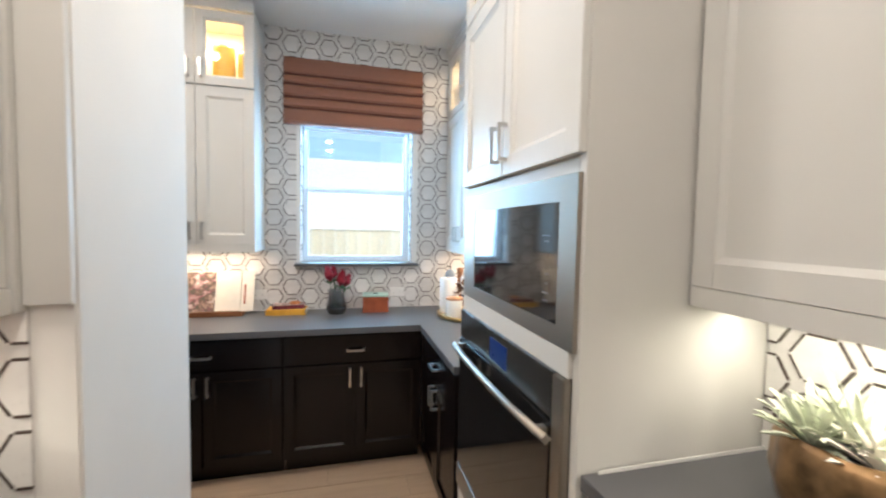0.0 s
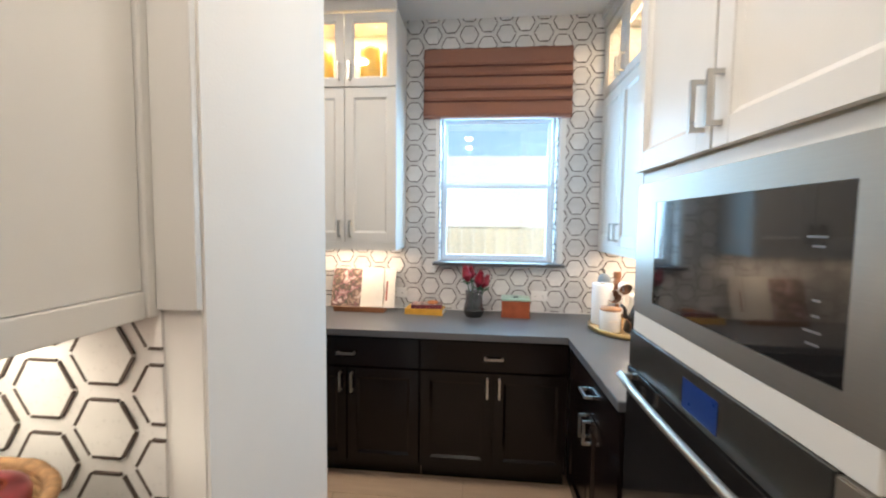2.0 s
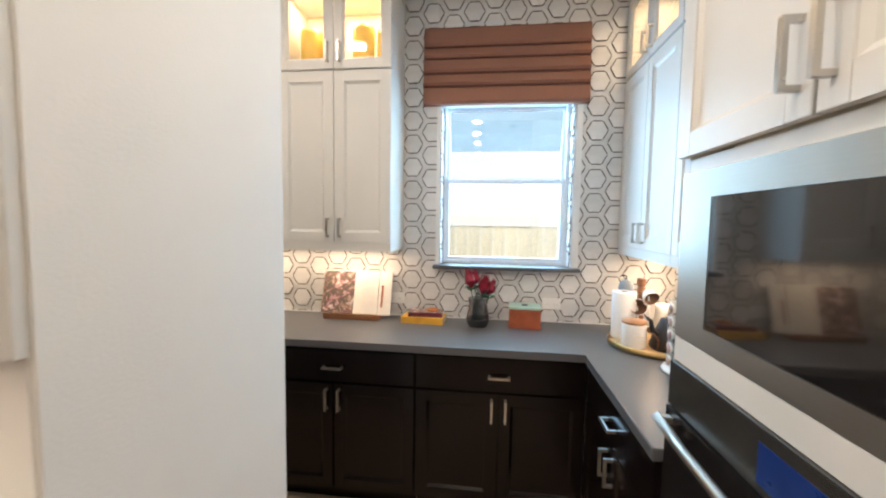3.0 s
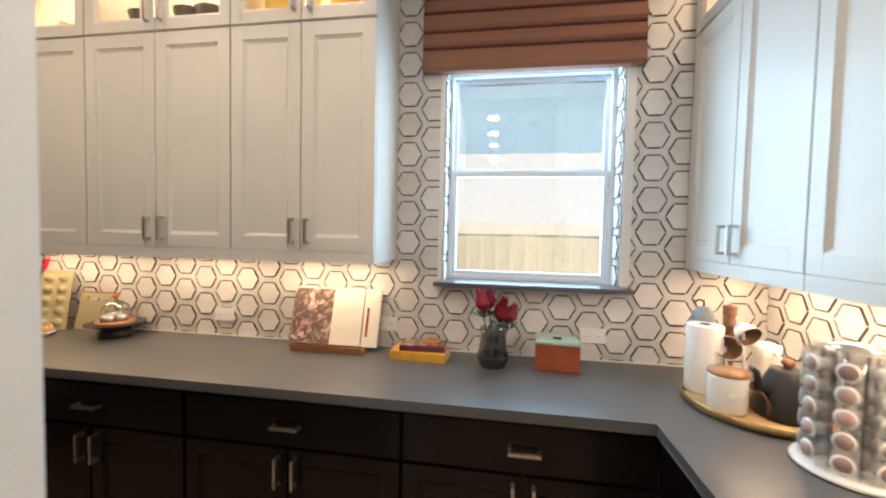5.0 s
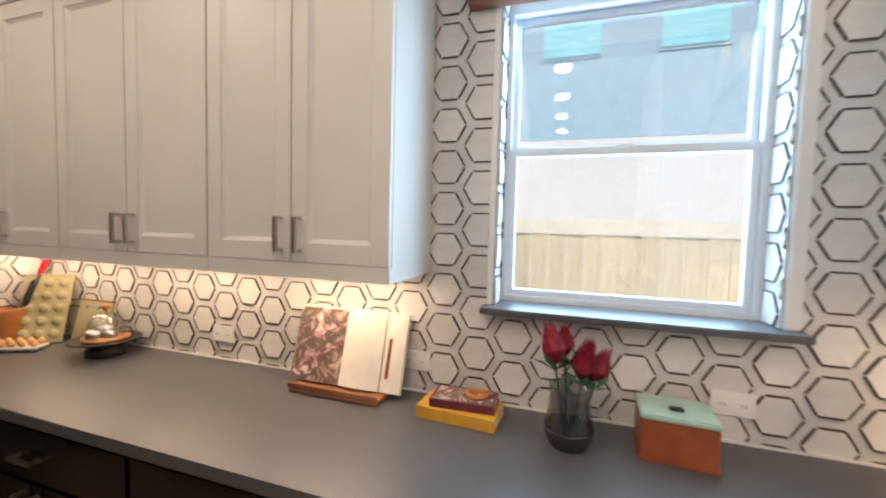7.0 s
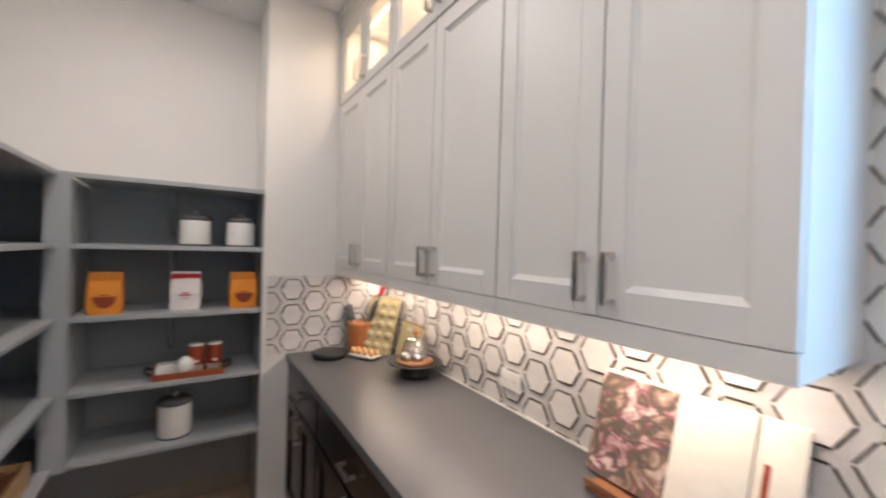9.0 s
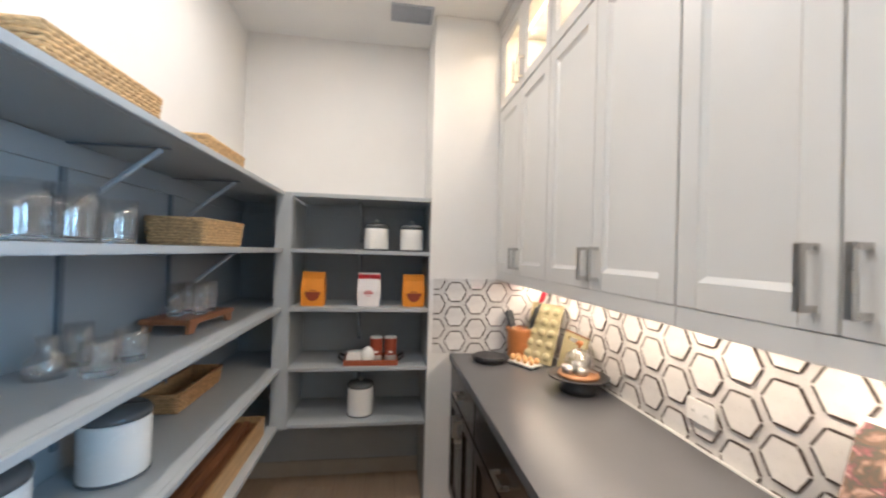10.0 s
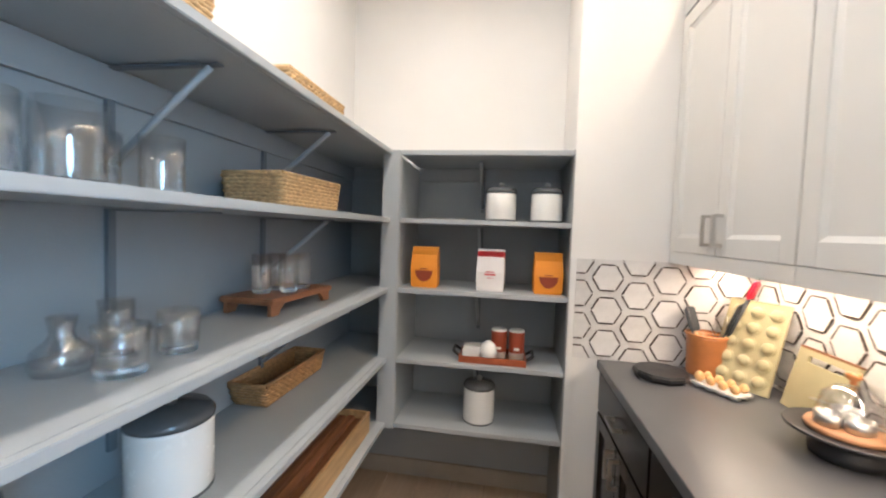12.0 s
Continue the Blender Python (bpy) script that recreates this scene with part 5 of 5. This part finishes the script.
rng = random.Random(11)


def rosette(m, n, length, width, mat, label):
    pl = thing("succulent", m, label, "plant", "plants in the planter")
    bm = bmesh.new()
    for k in range(n):
        a = k * 2.39996
        tilt = 0.25 + 1.0 * (k / n)
        L = length * (0.6 + 0.4 * rng.random())
        c, s = math.cos(a), math.sin(a)
        up = Vector((c * math.sin(tilt), s * math.sin(tilt), math.cos(tilt)))
        side = Vector((-s, c, 0)) * width
        pts = [Vector((0, 0, 0)), up * L * .5 - side, up * L * .85 - side * .6 + Vector((0, 0, -.01)), up * L + Vector((0, 0, -.02)), up * L * .85 + side * .6 + Vector((0, 0, -.01)), up * L * .5 + side]
        lo = [bm.verts.new(p) for p in pts]
        mid = bm.verts.new(up * L * .55 - Vector((c, s, 0)) * .006 + Vector((0, 0, -.008)))
        for q in range(6):
            bm.faces.new((lo[q], lo[(q + 1) % 6], mid))
        bm.faces.new(lo[::-1])
    part("leaves", bm, mat, pl)


for x, y, z, n, L, w, mt, lb in ((-.05, .05, .12, 46, .16, .009, SAGE, "pale sage feathery plant in the bronze planter"), (.04, .06, .12, 40, .14, .009, SAGE, "pale sage feathery plant in the bronze planter"), (-.04, -.05, .12, 34, .12, .013, PAPER, "creamy white rosette in the bronze planter"), (.05, -.03, .12, 26, .11, .020, BLUELEAF, "blue-grey rosette in the bronze planter"), (0, 0, .12, 40, .19, .006, SAGE, "pale sage feathery plant in the bronze planter")):
    rosette(pose(1.445 + x, 4.03 + y, PC + z + .035), n, L, w, mt, lb)


# ---- floor planks and wall tiles ----
plank_mesh = {}
rows_y = [0.0 + 0.19 * k for k in range(36)]
for k, y in enumerate(rows_y):
    x = -3.0 - (k * 0.47 % 1.2)
    while x < 2.0:
        x0, x1 = max(x, -3.0), min(x + 1.2, 2.0)
        inside = y > 4.3 or (x1 > -0.8 and y > 0.2)
        if x1 - x0 > 0.02 and inside and y < 6.7:
            key = round(x1 - x0, 3)
            if key not in plank_mesh:
                bm = B((0.0015, key - 0.0015, 0.0015, 0.1885, -0.006, 0.0))
                me = bpy.data.meshes.new("floor_plank")
                bm.to_mesh(me)
                bm.free()
                me.materials.append(FLOOR)
                plank_mesh[key] = me
            o = new("floor_plank", plank_mesh[key])
            o.parent = bpy.data.objects["floor"]
            o.matrix_basis = pose(x0, y, 0)
        x += 1.2

PITCH, COL = 0.1457, 0.1262


def clip(poly, x0, x1, z0, z1):
    for axis, lim, sign in ((0, x0, 1), (0, x1, -1), (1, z0, 1), (1, z1, -1)):
        out = []
        for i in range(len(poly)):
            a, b = poly[i - 1], poly[i]
            da, db = sign * (a[axis] - lim), sign * (b[axis] - lim)
            if (da >= 0) != (db >= 0):
                t = da / (da - db)
                out.append((a[0] + t * (b[0] - a[0]), a[1] + t * (b[1] - a[1])))
            if db >= 0:
                out.append(b)
        poly = out
        if len(poly) < 3:
            return []
    return poly


def slab_mesh(poly, t, mat, cx, cz, name):
    """A thin plate in the x-z plane that stands t proud towards -y."""
    me = bpy.data.meshes.new(name)
    n = len(poly)
    vs = [(x - cx, 0, z - cz) for x, z in poly] + [(x - cx, -t, z - cz) for x, z in poly]
    fs = [tuple(range(n, 2 * n))] + [(i, (i + 1) % n, n + (i + 1) % n, n + i) for i in range(n)]
    me.from_pydata(vs, [], fs)
    me.materials.append(mat)
    bm = bmesh.new()
    bm.from_mesh(me)
    bmesh.ops.recalc_face_normals(bm, faces=bm.faces)
    if sum(f.normal.y for f in bm.faces if abs(f.normal.y) > 0.9) > 0:
        bmesh.ops.reverse_faces(bm, faces=bm.faces)
    bm.to_mesh(me)
    bm.free()
    return me


R_OUT, R_IN = 0.0595, 0.0535
HEX = [(math.cos(radians(60 * i)), math.sin(radians(60 * i))) for i in range(6)]
SQ = 2 / math.sqrt(3)
hex_in = [(x * R_IN * SQ, z * R_IN * SQ) for x, z in HEX]
bars = []
for i in range(6):
    a, b = HEX[i], HEX[(i + 1) % 6]
    q = [(a, R_IN + 0.0004), (b, R_IN + 0.0004), (b, R_OUT), (a, R_OUT)]
    pts = [(p[0] * r * SQ, p[1] * r * SQ) for p, r in q]
    mid = ((a[0] + b[0]) / 2, (a[1] + b[1]) / 2)
    e = (b[0] - a[0], b[1] - a[1])
    g = 0.0028
    bars.append([(pts[0][0] + e[0] * g, pts[0][1] + e[1] * g), (pts[1][0] - e[0] * g, pts[1][1] - e[1] * g), (pts[2][0] - e[0] * g * 1.6, pts[2][1] - e[1] * g * 1.6), (pts[3][0] + e[0] * g * 1.6, pts[3][1] + e[1] * g * 1.6)])
shared = {"tile": slab_mesh(hex_in, 0.0042, MARBLE, 0, 0, "tile")}
for i in range(6):
    shared[i] = slab_mesh(bars[i], 0.005, BAR, 0, 0, "tile_bar")


def tiled(name, m, rects, ax, az, label, spread=True):
    """Hexagon mosaic over rectangles of a wall: x along the wall, z up; m carries the wall's plane."""
    bm = bmesh.new()
    for x0, x1, z0, z1 in rects:
        box(bm, x0, x1, -0.004, 0.0, z0, z1)
    ground = part(name, bm, MARBLE, None, label)
    ground.matrix_basis = m
    tagged(ground, kind="structure")
    for x0, x1, z0, z1 in rects:
        for i in range(int((x0 - ax) / COL) - 2, int((x1 - ax) / COL) + 3):
            for k in range(int((z0 - az) / PITCH) - 2, int((z1 - az) / PITCH) + 3):
                cx, cz = ax + i * COL, az + k * PITCH + (PITCH / 2 if i % 2 else 0)
                if cx < x0 - 0.08 or cx > x1 + 0.08 or cz < z0 - 0.08 or cz > z1 + 0.08:
                    continue
                whole = x0 < cx - 0.07 and cx + 0.07 < x1 and z0 < cz - 0.062 and cz + 0.062 < z1
                items = [("tile", hex_in, 0.0042, MARBLE)] + [(j, bars[j], 0.005, BAR) for j in range(6)]
                for key, poly, t, mat in items:
                    if whole:
                        me = shared[key]
                    else:
                        pl = clip([(px + cx, pz + cz) for px, pz in poly], x0, x1, z0, z1)
                        if not pl:
                            continue
                        me = slab_mesh(pl, t, mat, cx, cz, "tile" if key == "tile" else "tile_bar")
                    o = new("tile" if key == "tile" else "tile_bar", me)
                    o.parent = ground
                    o.matrix_basis = pose(cx, -0.0045, cz)


AX, AZ = 0.026, 1.594
tiled("wall_tiles_north", pose(0, NWALL, 0), [(-2.2, -0.03, 0.916, 1.40), (-0.03, 0.182, 0.916, CEIL), (0.182, 1.078, 0.916, 1.24), (0.182, 1.078, 2.34, CEIL), (1.078, EWALL - 0.006, 0.916, CEIL)], AX, AZ, "white hexagon tiles with dark outlines")
tiled("wall_tiles_east", pose(EWALL, NWALL, 0, 0, 0, -90), [(0.006, 1.405, 0.916, 1.40)], 0.05, AZ, "white hexagon tiles with dark outlines")
tiled("wall_tiles_return", pose(-2.205, 5.892, 0, 0, 0, 90), [(0.0, 0.72, 0.916, 1.36)], 0.134, 1.135, "white hexagon tiles with dark outlines")
tiled("wall_tiles_hall_return", pose(-0.66, 4.48, 0), [(0.004, 0.580, 0.92, 1.365)], 0.457, 1.135, "white hexagon tiles with dark outlines")
tiled("wall_tiles_hall_east", pose(HE, 4.318, 0, 0, 0, -90), [(0.004, 1.8, 0.974, 1.40)], 0.12, 1.244, "white hexagon tiles with dark outlines")
tiled("wall_tiles_hall_west", pose(HW, 2.7, 0, 0, 0, 90), [(0.6, 1.774, 0.92, 1.40)], 0.12, 1.244, "white hexagon tiles with dark outlines")
tiled("window_jamb_tiles", pose(0.205, 6.622, 0, 0, 0, 90), [(0.0, 0.105, 1.264, 2.33)], 0.03, AZ, "white hexagon tiles in the window reveal")
tiled("window_jamb_tiles", pose(1.035, 6.727, 0, 0, 0, -90), [(0.0, 0.105, 1.264, 2.33)], 0.03, AZ, "white hexagon tiles in the window reveal")
